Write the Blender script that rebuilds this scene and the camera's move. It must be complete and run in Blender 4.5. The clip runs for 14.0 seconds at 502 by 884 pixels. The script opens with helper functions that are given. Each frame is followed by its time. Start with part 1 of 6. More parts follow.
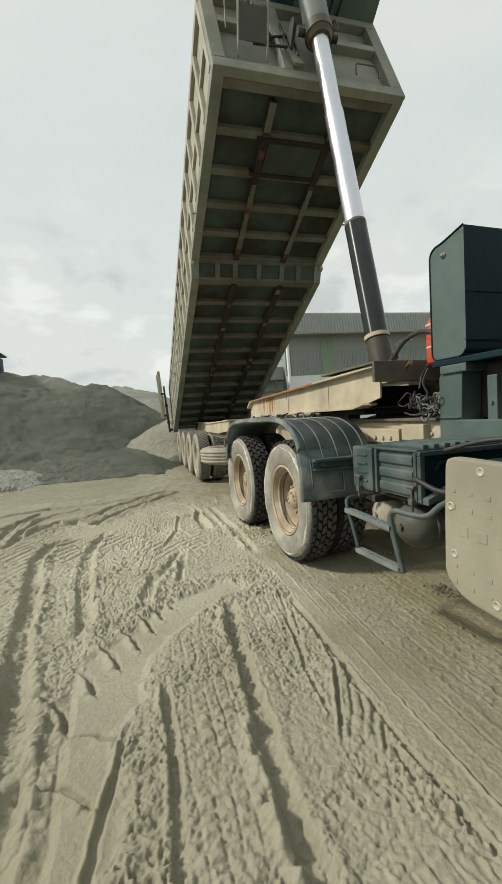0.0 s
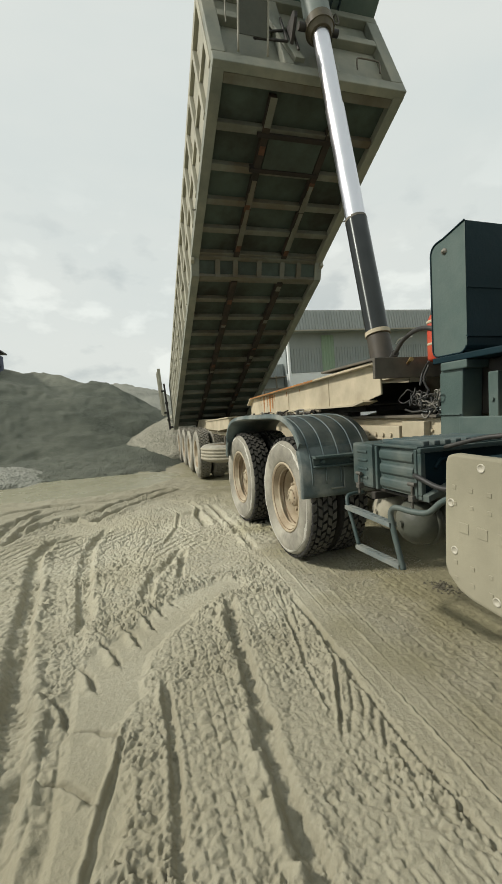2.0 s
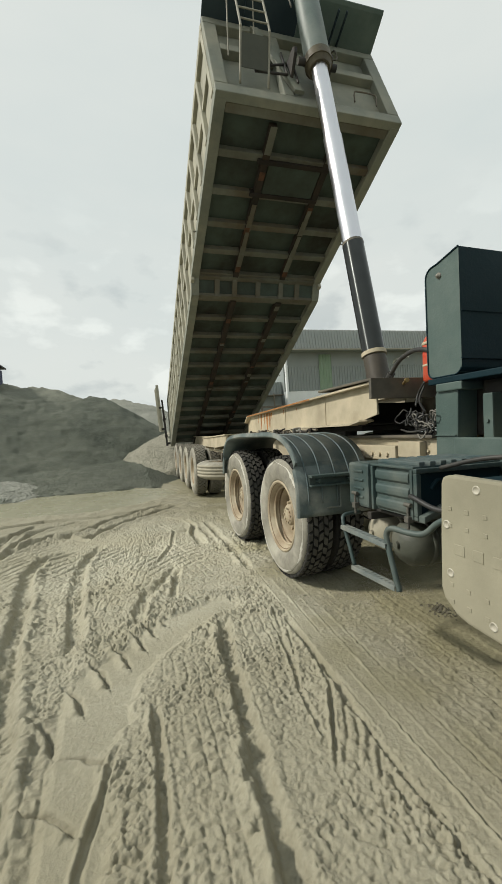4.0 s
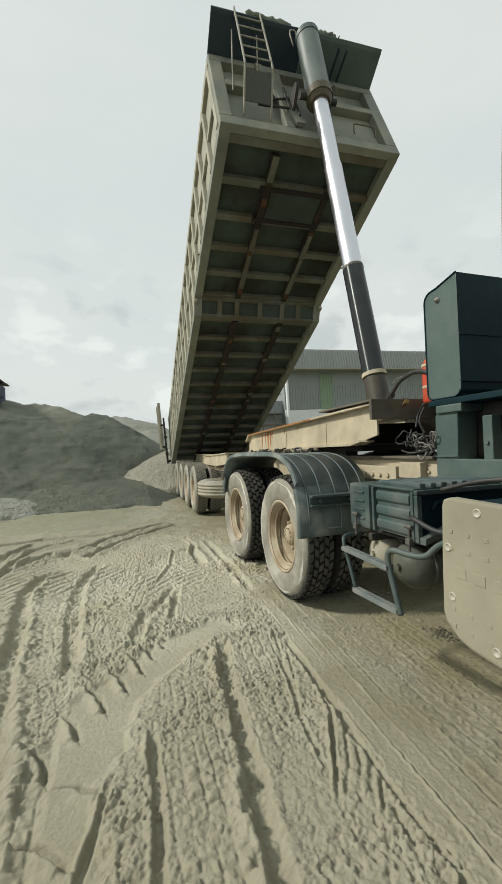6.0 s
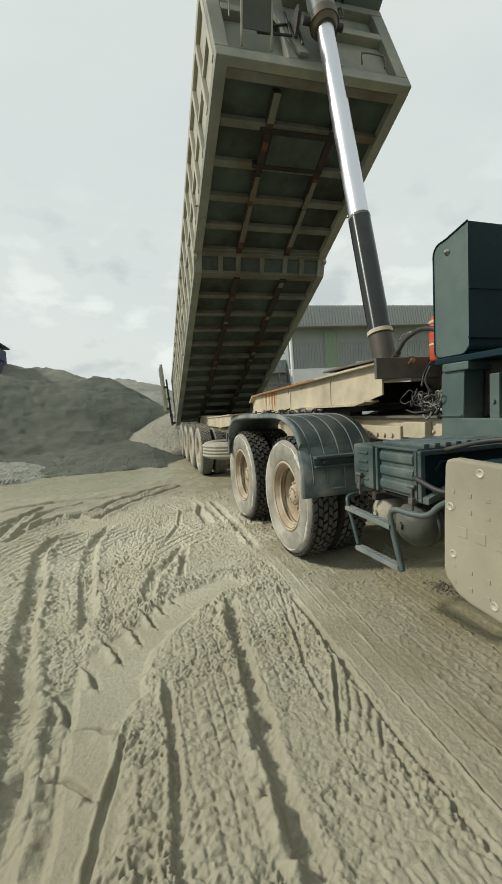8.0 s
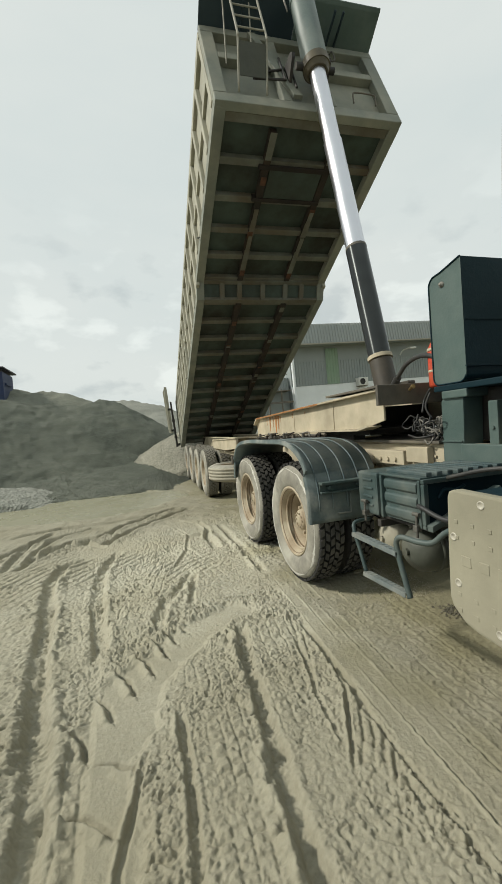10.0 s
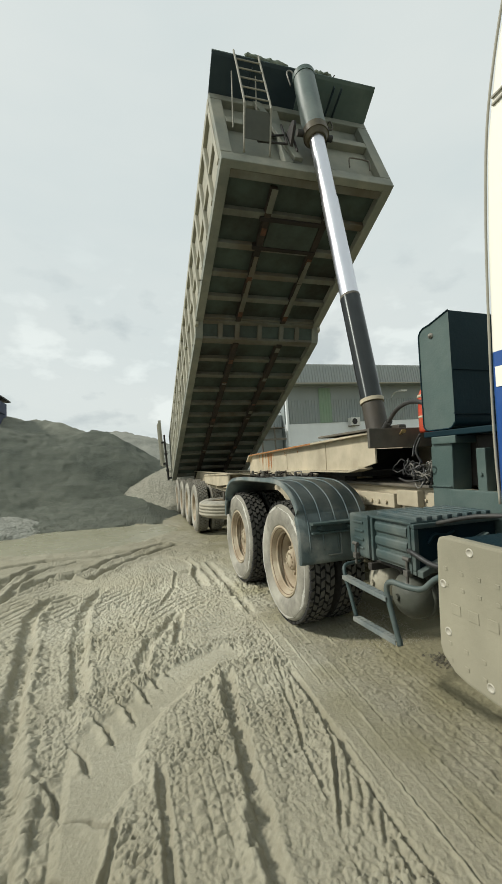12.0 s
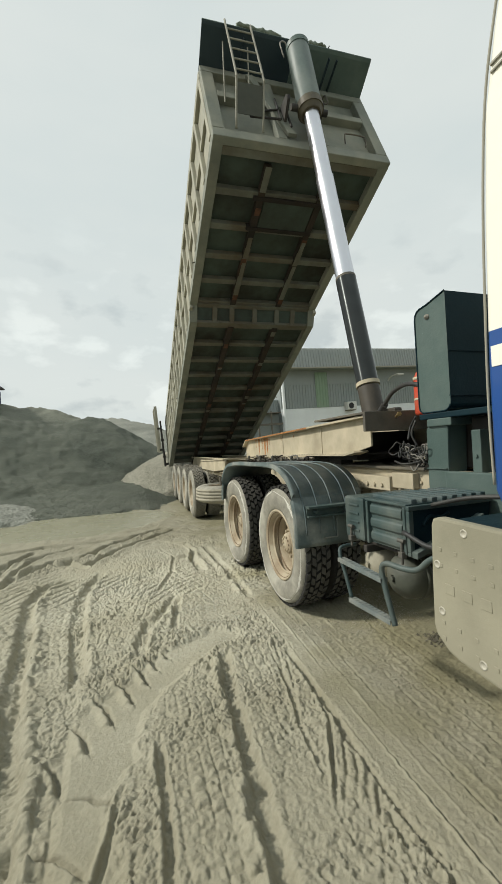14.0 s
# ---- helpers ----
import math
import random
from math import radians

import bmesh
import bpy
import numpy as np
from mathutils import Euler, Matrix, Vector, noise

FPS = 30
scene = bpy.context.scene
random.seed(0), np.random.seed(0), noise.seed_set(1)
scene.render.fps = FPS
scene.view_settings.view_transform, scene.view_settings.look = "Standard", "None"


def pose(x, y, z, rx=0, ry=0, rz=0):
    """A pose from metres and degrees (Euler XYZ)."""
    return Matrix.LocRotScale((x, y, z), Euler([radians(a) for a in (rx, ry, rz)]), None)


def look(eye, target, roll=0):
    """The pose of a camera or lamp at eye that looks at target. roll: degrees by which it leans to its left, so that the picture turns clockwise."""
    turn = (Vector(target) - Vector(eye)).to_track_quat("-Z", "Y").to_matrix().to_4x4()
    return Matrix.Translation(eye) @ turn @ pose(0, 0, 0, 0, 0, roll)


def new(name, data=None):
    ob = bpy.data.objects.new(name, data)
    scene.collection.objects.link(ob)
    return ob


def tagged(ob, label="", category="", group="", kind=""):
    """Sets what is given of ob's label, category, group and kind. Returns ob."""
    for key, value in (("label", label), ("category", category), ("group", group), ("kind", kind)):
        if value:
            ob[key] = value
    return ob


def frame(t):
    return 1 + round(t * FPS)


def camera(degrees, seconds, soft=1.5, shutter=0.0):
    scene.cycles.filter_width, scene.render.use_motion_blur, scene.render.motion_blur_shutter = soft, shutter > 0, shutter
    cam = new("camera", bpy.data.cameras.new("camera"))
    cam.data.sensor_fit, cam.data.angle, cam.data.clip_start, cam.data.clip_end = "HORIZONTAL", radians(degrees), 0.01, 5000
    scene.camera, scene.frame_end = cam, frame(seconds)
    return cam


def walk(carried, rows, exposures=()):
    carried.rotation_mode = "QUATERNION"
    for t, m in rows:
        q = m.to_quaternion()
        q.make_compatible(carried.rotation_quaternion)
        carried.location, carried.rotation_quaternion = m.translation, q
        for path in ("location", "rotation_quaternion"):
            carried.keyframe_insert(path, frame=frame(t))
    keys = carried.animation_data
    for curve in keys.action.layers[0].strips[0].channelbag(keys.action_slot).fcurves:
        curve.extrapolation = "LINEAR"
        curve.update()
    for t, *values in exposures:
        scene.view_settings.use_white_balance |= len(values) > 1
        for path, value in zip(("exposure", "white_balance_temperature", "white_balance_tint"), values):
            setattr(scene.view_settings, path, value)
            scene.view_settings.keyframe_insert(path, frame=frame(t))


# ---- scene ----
cam = camera(63.3, 14.0, soft=1.3)
PATH = [
    (0, (-2.59, -3.386, 1.275), (-1.97, -1.489, 1.153), -3.3),
    (0.5, (-2.591, -3.382, 1.274), (-1.979, -1.482, 1.151), -3.1),
    (1, (-2.592, -3.379, 1.274), (-1.98, -1.478, 1.164), -2.5),
    (1.5, (-2.594, -3.387, 1.279), (-1.978, -1.487, 1.164), -2.8),
    (2, (-2.588, -3.382, 1.27), (-1.97, -1.484, 1.136), -3.3),
    (2.5, (-2.586, -3.384, 1.274), (-1.959, -1.489, 1.15), -2.8),
    (3, (-2.581, -3.379, 1.273), (-1.959, -1.483, 1.151), -3.0),
    (3.2, (-2.58, -3.383, 1.272), (-1.955, -1.484, 1.187), -2.8),
    (5.3, (-2.582, -3.382, 1.287), (-1.942, -1.488, 1.27), -2.5),
    (5.5, (-2.587, -3.391, 1.286), (-1.95, -1.495, 1.296), -2.4),
    (6, (-2.587, -3.395, 1.29), (-1.951, -1.5, 1.327), -2.1),
    (6.5, (-2.59, -3.397, 1.29), (-1.95, -1.502, 1.326), -2.1),
    (7, (-2.593, -3.394, 1.288), (-1.977, -1.491, 1.31), -1.8),
    (7.5, (-2.598, -3.391, 1.292), (-1.992, -1.485, 1.259), -1.4),
    (7.7, (-2.582, -3.39, 1.295), (-1.976, -1.489, 1.155), -1.9),
    (9.8, (-2.6, -3.465, 1.398), (-1.996, -1.567, 1.212), -5.0),
    (10, (-2.615, -3.46, 1.397), (-2.021, -1.551, 1.325), -4.4),
    (10.5, (-2.627, -3.493, 1.41), (-2.016, -1.594, 1.562), -3.6),
    (11, (-2.632, -3.503, 1.428), (-1.978, -1.62, 1.596), -3.1),
    (11.5, (-2.634, -3.489, 1.415), (-2.007, -1.593, 1.515), -2.4),
    (12, (-2.634, -3.489, 1.419), (-1.994, -1.597, 1.518), -2.4),
    (12.5, (-2.622, -3.474, 1.406), (-2.009, -1.57, 1.428), -3.4),
    (13, (-2.624, -3.479, 1.411), (-1.993, -1.582, 1.461), -3.5),
    (13.5, (-2.625, -3.478, 1.411), (-1.975, -1.587, 1.455), -3.2),
    (14, (-2.617, -3.478, 1.41), (-1.965, -1.587, 1.437), -3.0),
]
# the picture grows a little cooler on the way: seconds, stops, kelvin, tint
walk(cam, [(t, look(eye, target, roll)) for t, eye, target, roll in PATH],
     [(0, 0.0, 6720, 11), (3.2, 0.0, 6720, 11), (5.3, 0.0, 6600, 10), (10, 0.0, 6600, 10), (10.8, 0.0, 6500, 10), (12, 0.0, 6500, 10), (14, 0.0, 6560, 10)])

# ---- light ----
world = bpy.data.worlds.new("overcast")
scene.world = world
world.use_nodes = True
wn, wl = world.node_tree.nodes, world.node_tree.links
wn.clear()
SUN_EL, SUN_AZ = 40.7, 285.0
sky = wn.new("ShaderNodeTexSky")
sky.sky_type = "NISHITA"
sky.sun_disc = False
sky.sun_elevation, sky.sun_rotation = radians(SUN_EL), radians(SUN_AZ)
sky.dust_density = 4.0
wtc = wn.new("ShaderNodeTexCoord")
wmap = wn.new("ShaderNodeMapping")
wmap.inputs["Scale"].default_value = (1.0, 1.0, 3.2)
wnoise = wn.new("ShaderNodeTexNoise")
wnoise.inputs["Scale"].default_value = 1.5
wnoise.inputs["Detail"].default_value = 4.0
wnoise.inputs["Roughness"].default_value = 0.55
wramp = wn.new("ShaderNodeValToRGB")
wramp.color_ramp.elements[0].position, wramp.color_ramp.elements[0].color = 0.36, (7.6, 8.45, 8.35, 1)
wramp.color_ramp.elements[1].position, wramp.color_ramp.elements[1].color = 0.68, (8.3, 8.95, 8.7, 1)
wmix = wn.new("ShaderNodeMixRGB")
wmix.inputs["Fac"].default_value = 0.93
wbg = wn.new("ShaderNodeBackground")
wbg.inputs["Strength"].default_value = 0.090
wout = wn.new("ShaderNodeOutputWorld")
wl.new(wtc.outputs["Generated"], wmap.inputs["Vector"])
wl.new(wmap.outputs["Vector"], wnoise.inputs["Vector"])
wl.new(wnoise.outputs["Fac"], wramp.inputs["Fac"])
wl.new(sky.outputs["Color"], wmix.inputs["Color1"])
wl.new(wramp.outputs["Color"], wmix.inputs["Color2"])
# low cloud puffs round the horizon
wpuff = wn.new("ShaderNodeTexNoise")
wpuff.inputs["Scale"].default_value = 6.5
wpuff.inputs["Detail"].default_value = 5.0
wpuff.inputs["Roughness"].default_value = 0.5
wpmap = wn.new("ShaderNodeMapping")
wpmap.inputs["Location"].default_value = (0.35, 0.0, 0.2)
wpmap.inputs["Scale"].default_value = (1.0, 1.0, 1.9)
wpr = wn.new("ShaderNodeValToRGB")
wpr.color_ramp.elements[0].position, wpr.color_ramp.elements[0].color = 0.34, (0.80, 0.82, 0.84, 1)
wpr.color_ramp.elements[1].position, wpr.color_ramp.elements[1].color = 0.64, (1.16, 1.15, 1.14, 1)
mid = wpr.color_ramp.elements.new(0.44)
mid.color = (1.0, 1.0, 1.0, 1)
mid = wpr.color_ramp.elements.new(0.55)
mid.color = (1.0, 1.0, 1.0, 1)
wsep = wn.new("ShaderNodeSeparateXYZ")
wband = wn.new("ShaderNodeMapRange")
wband.inputs["From Min"].default_value, wband.inputs["From Max"].default_value = 0.5, 0.25
wtint = wn.new("ShaderNodeMixRGB")
wtint.blend_type = "MULTIPLY"
wl.new(wtc.outputs["Generated"], wpmap.inputs["Vector"])
wl.new(wpmap.outputs["Vector"], wpuff.inputs["Vector"])
wl.new(wpuff.outputs["Fac"], wpr.inputs["Fac"])
wl.new(wtc.outputs["Generated"], wsep.inputs["Vector"])
wl.new(wsep.outputs["Z"], wband.inputs["Value"])
wl.new(wband.outputs["Result"], wtint.inputs["Fac"])
wl.new(wmix.outputs["Color"], wtint.inputs["Color1"])
wl.new(wpr.outputs["Color"], wtint.inputs["Color2"])
wl.new(wtint.outputs["Color"], wbg.inputs["Color"])
wl.new(wbg.outputs["Background"], wout.inputs["Surface"])

sun = new("sun", bpy.data.lights.new("sun", "SUN"))
sun.data.energy = 3.4
sun.data.angle = radians(6.0)
sun.data.color = (1.0, 0.97, 0.875)
# the sun stands to the near side of the truck and a little behind it
sun.matrix_world = look((-9.0, 2.4, 8.0), (0, 0, 0))


# ---- materials ----
def material(name, base, rough=0.7, metal=0.0, second=None, scale=4.0, amount=0.5, dirt=None, dirt_scale=1.5, dirt_amount=0.5,
             bump=0.2, bump_scale=40.0, bump_dist=0.01, cells=0.0, cell_tone=0.75, random_tint=0.0, spec=0.4, stretch=(1, 1, 1), coat=0.0):
    """Two colours mixed by a fine noise, dirt by a broad one, relief from a third noise (and stone cells where asked)."""
    m = bpy.data.materials.new(name)
    m.use_nodes = True
    n, l = m.node_tree.nodes, m.node_tree.links
    b = n["Principled BSDF"]
    tc = n.new("ShaderNodeTexCoord")
    mp = n.new("ShaderNodeMapping")
    mp.inputs["Scale"].default_value = stretch
    l.new(tc.outputs["Object"], mp.inputs["Vector"])

    def noise_of(sc, detail, lo, hi):
        t = n.new("ShaderNodeTexNoise")
        t.inputs["Scale"].default_value = sc
        t.inputs["Detail"].default_value = detail
        t.inputs["Roughness"].default_value = 0.62
        l.new(mp.outputs["Vector"], t.inputs["Vector"])
        r = n.new("ShaderNodeMapRange")
        r.inputs["From Min"].default_value, r.inputs["From Max"].default_value = lo, hi
        l.new(t.outputs["Fac"], r.inputs["Value"])
        return t, r.outputs["Result"]

    def mix(fac, a, c):
        x = n.new("ShaderNodeMixRGB")
        for socket, value in (("Fac", fac), ("Color1", a), ("Color2", c)):
            if isinstance(value, (tuple, float, int)):
                x.inputs[socket].default_value = (*value, 1) if isinstance(value, tuple) else value
            else:
                l.new(value, x.inputs[socket])
        return x.outputs["Color"]

    def times(value, k):
        x = n.new("ShaderNodeMath")
        x.operation = "MULTIPLY"
        x.inputs[1].default_value = k
        l.new(value, x.inputs[0])
        return x.outputs[0]

    second = second or tuple(c * 0.72 for c in base)
    _, f1 = noise_of(scale, 6, 0.35, 0.68)
    col = mix(times(f1, amount), base, second)
    rgh = None
    if dirt:
        _, f2 = noise_of(dirt_scale, 8, 0.42, 0.66)
        d = times(f2, dirt_amount)
        col = mix(d, col, dirt)
        rgh = d
    if random_tint:
        oi = n.new("ShaderNodeObjectInfo")
        col = mix(times(oi.outputs["Random"], random_tint), col, tuple(c * 0.55 for c in base))
    height = None
    if cells:
        v = n.new("ShaderNodeTexVoronoi")
        v.inputs["Scale"].default_value = cells
        l.new(mp.outputs["Vector"], v.inputs["Vector"])
        g = n.new("ShaderNodeMapRange")
        g.inputs["From Max"].default_value = 0.6
        l.new(v.outputs["Distance"], g.inputs["Value"])
        bw = n.new("ShaderNodeSeparateColor")
        l.new(v.outputs["Color"], bw.inputs["Color"])
        tone = n.new("ShaderNodeMapRange")
        tone.inputs["To Min"].default_value, tone.inputs["To Max"].default_value = 0.0, cell_tone
        l.new(bw.outputs["Red"], tone.inputs["Value"])
        col = mix(tone.outputs["Result"], col, tuple(min(1, c * 1.75) for c in base))
        height = times(g.outputs["Result"], -1.0)
    l.new(col, b.inputs["Base Color"])
    b.inputs["Metallic"].default_value = metal
    b.inputs["Specular IOR Level"].default_value = spec
    b.inputs["Coat Weight"].default_value = coat
    rr = n.new("ShaderNodeMapRange")
    rr.inputs["To Min"].default_value, rr.inputs["To Max"].default_value = rough, min(1.0, rough + 0.3)
    if rgh is not None:
        l.new(rgh, rr.inputs["Value"])
    else:
        l.new(f1, rr.inputs["Value"])
        rr.inputs["To Max"].default_value = min(1.0, rough + 0.12)
    l.new(rr.outputs["Result"], b.inputs["Roughness"])
    if bump:
        t3, _ = noise_of(bump_scale, 5, 0, 1)
        bp = n.new("ShaderNodeBump")
        bp.inputs["Strength"].default_value = bump
        bp.inputs["Distance"].default_value = bump_dist
        l.new(height if height is not None else t3.outputs["Fac"], bp.inputs["Height"])
        if height is not None:
            bp2 = n.new("ShaderNodeBump")
            bp2.inputs["Strength"].default_value = bump * 0.6
            bp2.inputs["Distance"].default_value = bump_dist
            l.new(t3.outputs["Fac"], bp2.inputs["Height"])
            l.new(bp2.outputs["Normal"], bp.inputs["Normal"])
        l.new(bp.outputs["Normal"], b.inputs["Normal"])
    return m


DUST = (0.36, 0.34, 0.27)
mud = material("grey_mud", (0.355, 0.340, 0.266), 0.82, second=(0.272, 0.254, 0.190), scale=45, amount=0.75, dirt=(0.285, 0.265, 0.192),
               dirt_scale=0.9, dirt_amount=0.8, bump=0.65, bump_scale=60, bump_dist=0.011, spec=0.3)
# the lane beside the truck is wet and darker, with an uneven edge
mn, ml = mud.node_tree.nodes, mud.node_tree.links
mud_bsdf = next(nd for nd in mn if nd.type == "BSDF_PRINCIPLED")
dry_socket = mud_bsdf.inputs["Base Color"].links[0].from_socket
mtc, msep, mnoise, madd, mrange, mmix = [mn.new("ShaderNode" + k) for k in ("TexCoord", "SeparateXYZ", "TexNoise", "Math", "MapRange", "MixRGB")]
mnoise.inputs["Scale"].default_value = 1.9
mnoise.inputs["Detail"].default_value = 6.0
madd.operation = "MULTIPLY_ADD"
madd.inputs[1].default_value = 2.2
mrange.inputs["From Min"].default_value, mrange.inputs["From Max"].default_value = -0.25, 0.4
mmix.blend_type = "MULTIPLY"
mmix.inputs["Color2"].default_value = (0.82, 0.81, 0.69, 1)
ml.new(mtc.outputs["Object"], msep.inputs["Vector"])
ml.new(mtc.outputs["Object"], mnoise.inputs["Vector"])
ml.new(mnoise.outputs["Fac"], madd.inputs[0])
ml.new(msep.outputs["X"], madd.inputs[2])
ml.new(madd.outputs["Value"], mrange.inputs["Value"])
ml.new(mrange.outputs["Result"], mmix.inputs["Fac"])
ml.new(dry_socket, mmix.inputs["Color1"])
# the mud's colour is darker in front and has dried pale round the wheels
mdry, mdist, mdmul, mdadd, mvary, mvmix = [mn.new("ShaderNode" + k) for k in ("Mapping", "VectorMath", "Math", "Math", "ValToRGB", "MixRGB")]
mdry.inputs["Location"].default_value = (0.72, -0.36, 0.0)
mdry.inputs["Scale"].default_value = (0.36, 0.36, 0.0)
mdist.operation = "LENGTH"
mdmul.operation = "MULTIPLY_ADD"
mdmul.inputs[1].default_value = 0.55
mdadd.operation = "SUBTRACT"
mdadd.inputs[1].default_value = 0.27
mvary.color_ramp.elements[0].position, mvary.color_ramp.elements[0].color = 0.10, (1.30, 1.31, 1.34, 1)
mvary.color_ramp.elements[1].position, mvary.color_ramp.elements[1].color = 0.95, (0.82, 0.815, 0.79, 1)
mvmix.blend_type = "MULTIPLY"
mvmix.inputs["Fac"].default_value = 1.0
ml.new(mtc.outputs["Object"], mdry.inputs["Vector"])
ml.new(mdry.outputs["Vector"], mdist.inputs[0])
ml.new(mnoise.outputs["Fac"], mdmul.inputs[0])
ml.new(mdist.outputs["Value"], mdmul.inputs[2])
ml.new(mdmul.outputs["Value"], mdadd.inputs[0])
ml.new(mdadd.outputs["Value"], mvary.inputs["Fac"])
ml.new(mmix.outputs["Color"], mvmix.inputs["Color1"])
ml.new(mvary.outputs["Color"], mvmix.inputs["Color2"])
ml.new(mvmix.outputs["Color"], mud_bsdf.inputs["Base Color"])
pebble = material("mud_crumbs", (0.33, 0.31, 0.24), 0.9, second=(0.24, 0.225, 0.17), scale=30, amount=0.9, bump=0)
clod_mud = material("dark_clod_mud", (0.15, 0.14, 0.102), 0.8, second=(0.07, 0.064, 0.046), scale=30, amount=0.9, bump=0.3)
dry_crumb = material("dry_pale_crumbs", (0.52, 0.50, 0.42), 0.95, second=(0.38, 0.36, 0.29), scale=30, amount=0.9, bump=0)
puddle_water = material("muddy_water", (0.27, 0.26, 0.175), 0.22, second=(0.23, 0.22, 0.145), scale=1.2, amount=0.5, bump=0.03, bump_scale=6, spec=0.5)
dark_gravel = material("dark_gravel", (0.058, 0.067, 0.053), 0.92, second=(0.110, 0.118, 0.092), scale=0.8, amount=0.95, dirt=(0.20, 0.207, 0.165), dirt_scale=0.35,
                       dirt_amount=0.6, bump=0.9, bump_scale=26, bump_dist=0.05, cells=21.0)
light_gravel = material("light_gravel", (0.21, 0.205, 0.165), 0.92, second=(0.27, 0.26, 0.21), scale=1.4, amount=0.8, bump=0.9, bump_scale=28, bump_dist=0.04, cells=23.0)
mid_gravel = material("weathered_gravel", (0.115, 0.122, 0.096), 0.92, second=(0.18, 0.183, 0.145), scale=0.35, amount=0.9, bump=0.7, bump_scale=14, bump_dist=0.05, cells=17.0)
pale_gravel = material("pale_gravel", (0.175, 0.18, 0.155), 0.92, second=(0.24, 0.245, 0.21), scale=0.35, amount=0.9, bump=0.7, bump_scale=14, bump_dist=0.05, cells=17.0)
body_steel = material("bed_grey_paint", (0.19, 0.204, 0.168), 0.6, second=(0.115, 0.127, 0.107), scale=2.4, amount=0.8, dirt=(0.31, 0.30, 0.235), dirt_scale=1.7,
                      dirt_amount=0.55, bump=0.12, bump_scale=18, bump_dist=0.01)
runner_rust = material("dark_orange_rust", (0.11, 0.05, 0.027), 0.9, second=(0.05, 0.03, 0.02), scale=9, amount=0.95)
# sunlight on the sides is put into this lighter paint, along with dust
side_steel = material("sunlit_dusty_side", (0.33, 0.32, 0.25), 0.65, second=(0.22, 0.218, 0.175), scale=2.4, amount=0.8, dirt=(0.43, 0.415, 0.335), dirt_scale=1.7, dirt_amount=0.55, bump=0.12, bump_scale=18, bump_dist=0.01)
# underside shade is put into this dark paint tone, beside the brown stains
under_steel = material("shaded_underside_paint", (0.054, 0.080, 0.066), 0.65, second=(0.040, 0.055, 0.045), scale=2.0, amount=0.9, dirt=(0.020, 0.016, 0.010), dirt_scale=0.9,
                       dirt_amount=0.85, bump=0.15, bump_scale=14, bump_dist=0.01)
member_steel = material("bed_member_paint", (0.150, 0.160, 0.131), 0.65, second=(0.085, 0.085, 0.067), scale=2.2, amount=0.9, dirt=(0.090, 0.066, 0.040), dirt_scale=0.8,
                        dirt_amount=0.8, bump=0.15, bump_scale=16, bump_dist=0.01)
rusty_steel = material("rusty_runner", (0.02, 0.018, 0.015), 0.85, second=(0.055, 0.034, 0.021), scale=3, amount=0.9, dirt=(0.022, 0.02, 0.016), dirt_scale=1.6, dirt_amount=0.9,
                       bump=0.3, bump_scale=50)
visor_blue = material("visor_dark_paint", (0.010, 0.026, 0.040), 0.5, second=(0.009, 0.024, 0.032), scale=3, amount=0.7, dirt=(0.03, 0.05, 0.055), dirt_scale=1.4, dirt_amount=0.6)
beam_paint = material("cream_chassis_paint", (0.50, 0.44, 0.32), 0.6, second=(0.39, 0.345, 0.25), scale=3.2, amount=0.8, dirt=(0.27, 0.235, 0.165), dirt_scale=2.0,
                      dirt_amount=0.7, bump=0.15, bump_scale=30)
rust = material("orange_rust", (0.42, 0.17, 0.042), 0.9, second=(0.16, 0.07, 0.03), scale=9, amount=0.9, dirt=(0.36, 0.28, 0.17), dirt_scale=5, dirt_amount=0.3, bump=0.4, bump_scale=60)
black_steel = material("greasy_black_steel", (0.013, 0.013, 0.013), 0.6, second=(0.028, 0.026, 0.023), scale=5, amount=0.8, dirt=(0.085, 0.075, 0.06), dirt_scale=3, dirt_amount=0.4)
dark_steel = material("dull_dark_steel", (0.10, 0.092, 0.075), 0.6, second=(0.065, 0.06, 0.05), scale=5, amount=0.8, dirt=(0.21, 0.18, 0.13), dirt_scale=2.4, dirt_amount=0.6)
plate_dark = material("dark_green_grey_plate", (0.06, 0.066, 0.052), 0.65, second=(0.042, 0.047, 0.038), scale=5, amount=0.8, dirt=(0.10, 0.10, 0.08), dirt_scale=3, dirt_amount=0.4)
ladder_steel = material("worn_ladder_tube", (0.27, 0.265, 0.22), 0.55, second=(0.17, 0.165, 0.13), scale=6, amount=0.8)
collar_brown = material("black_brown_collar", (0.015, 0.012, 0.010), 0.75, second=(0.03, 0.018, 0.011), scale=6, amount=0.8, dirt=(0.014, 0.013, 0.012), dirt_scale=3, dirt_amount=0.7)
olive_casting = material("oily_olive_casting", (0.085, 0.072, 0.042), 0.5, second=(0.045, 0.038, 0.026), scale=5, amount=0.8, dirt=(0.13, 0.11, 0.065), dirt_scale=3, dirt_amount=0.45)
tank_steel = material("grimy_olive_tank", (0.085, 0.092, 0.074), 0.5, second=(0.05, 0.055, 0.045), scale=4, amount=0.85, dirt=(0.16, 0.155, 0.12), dirt_scale=3, dirt_amount=0.5)
hoist_brown = material("oily_brown_casting", (0.05, 0.043, 0.033), 0.5, second=(0.034, 0.03, 0.024), scale=5, amount=0.8, dirt=(0.10, 0.082, 0.055), dirt_scale=3, dirt_amount=0.45)
chrome = material("polished_chrome", (0.64, 0.65, 0.69), 0.28, 1.0, second=(0.72, 0.73, 0.77), scale=3, amount=0.3, bump=0)
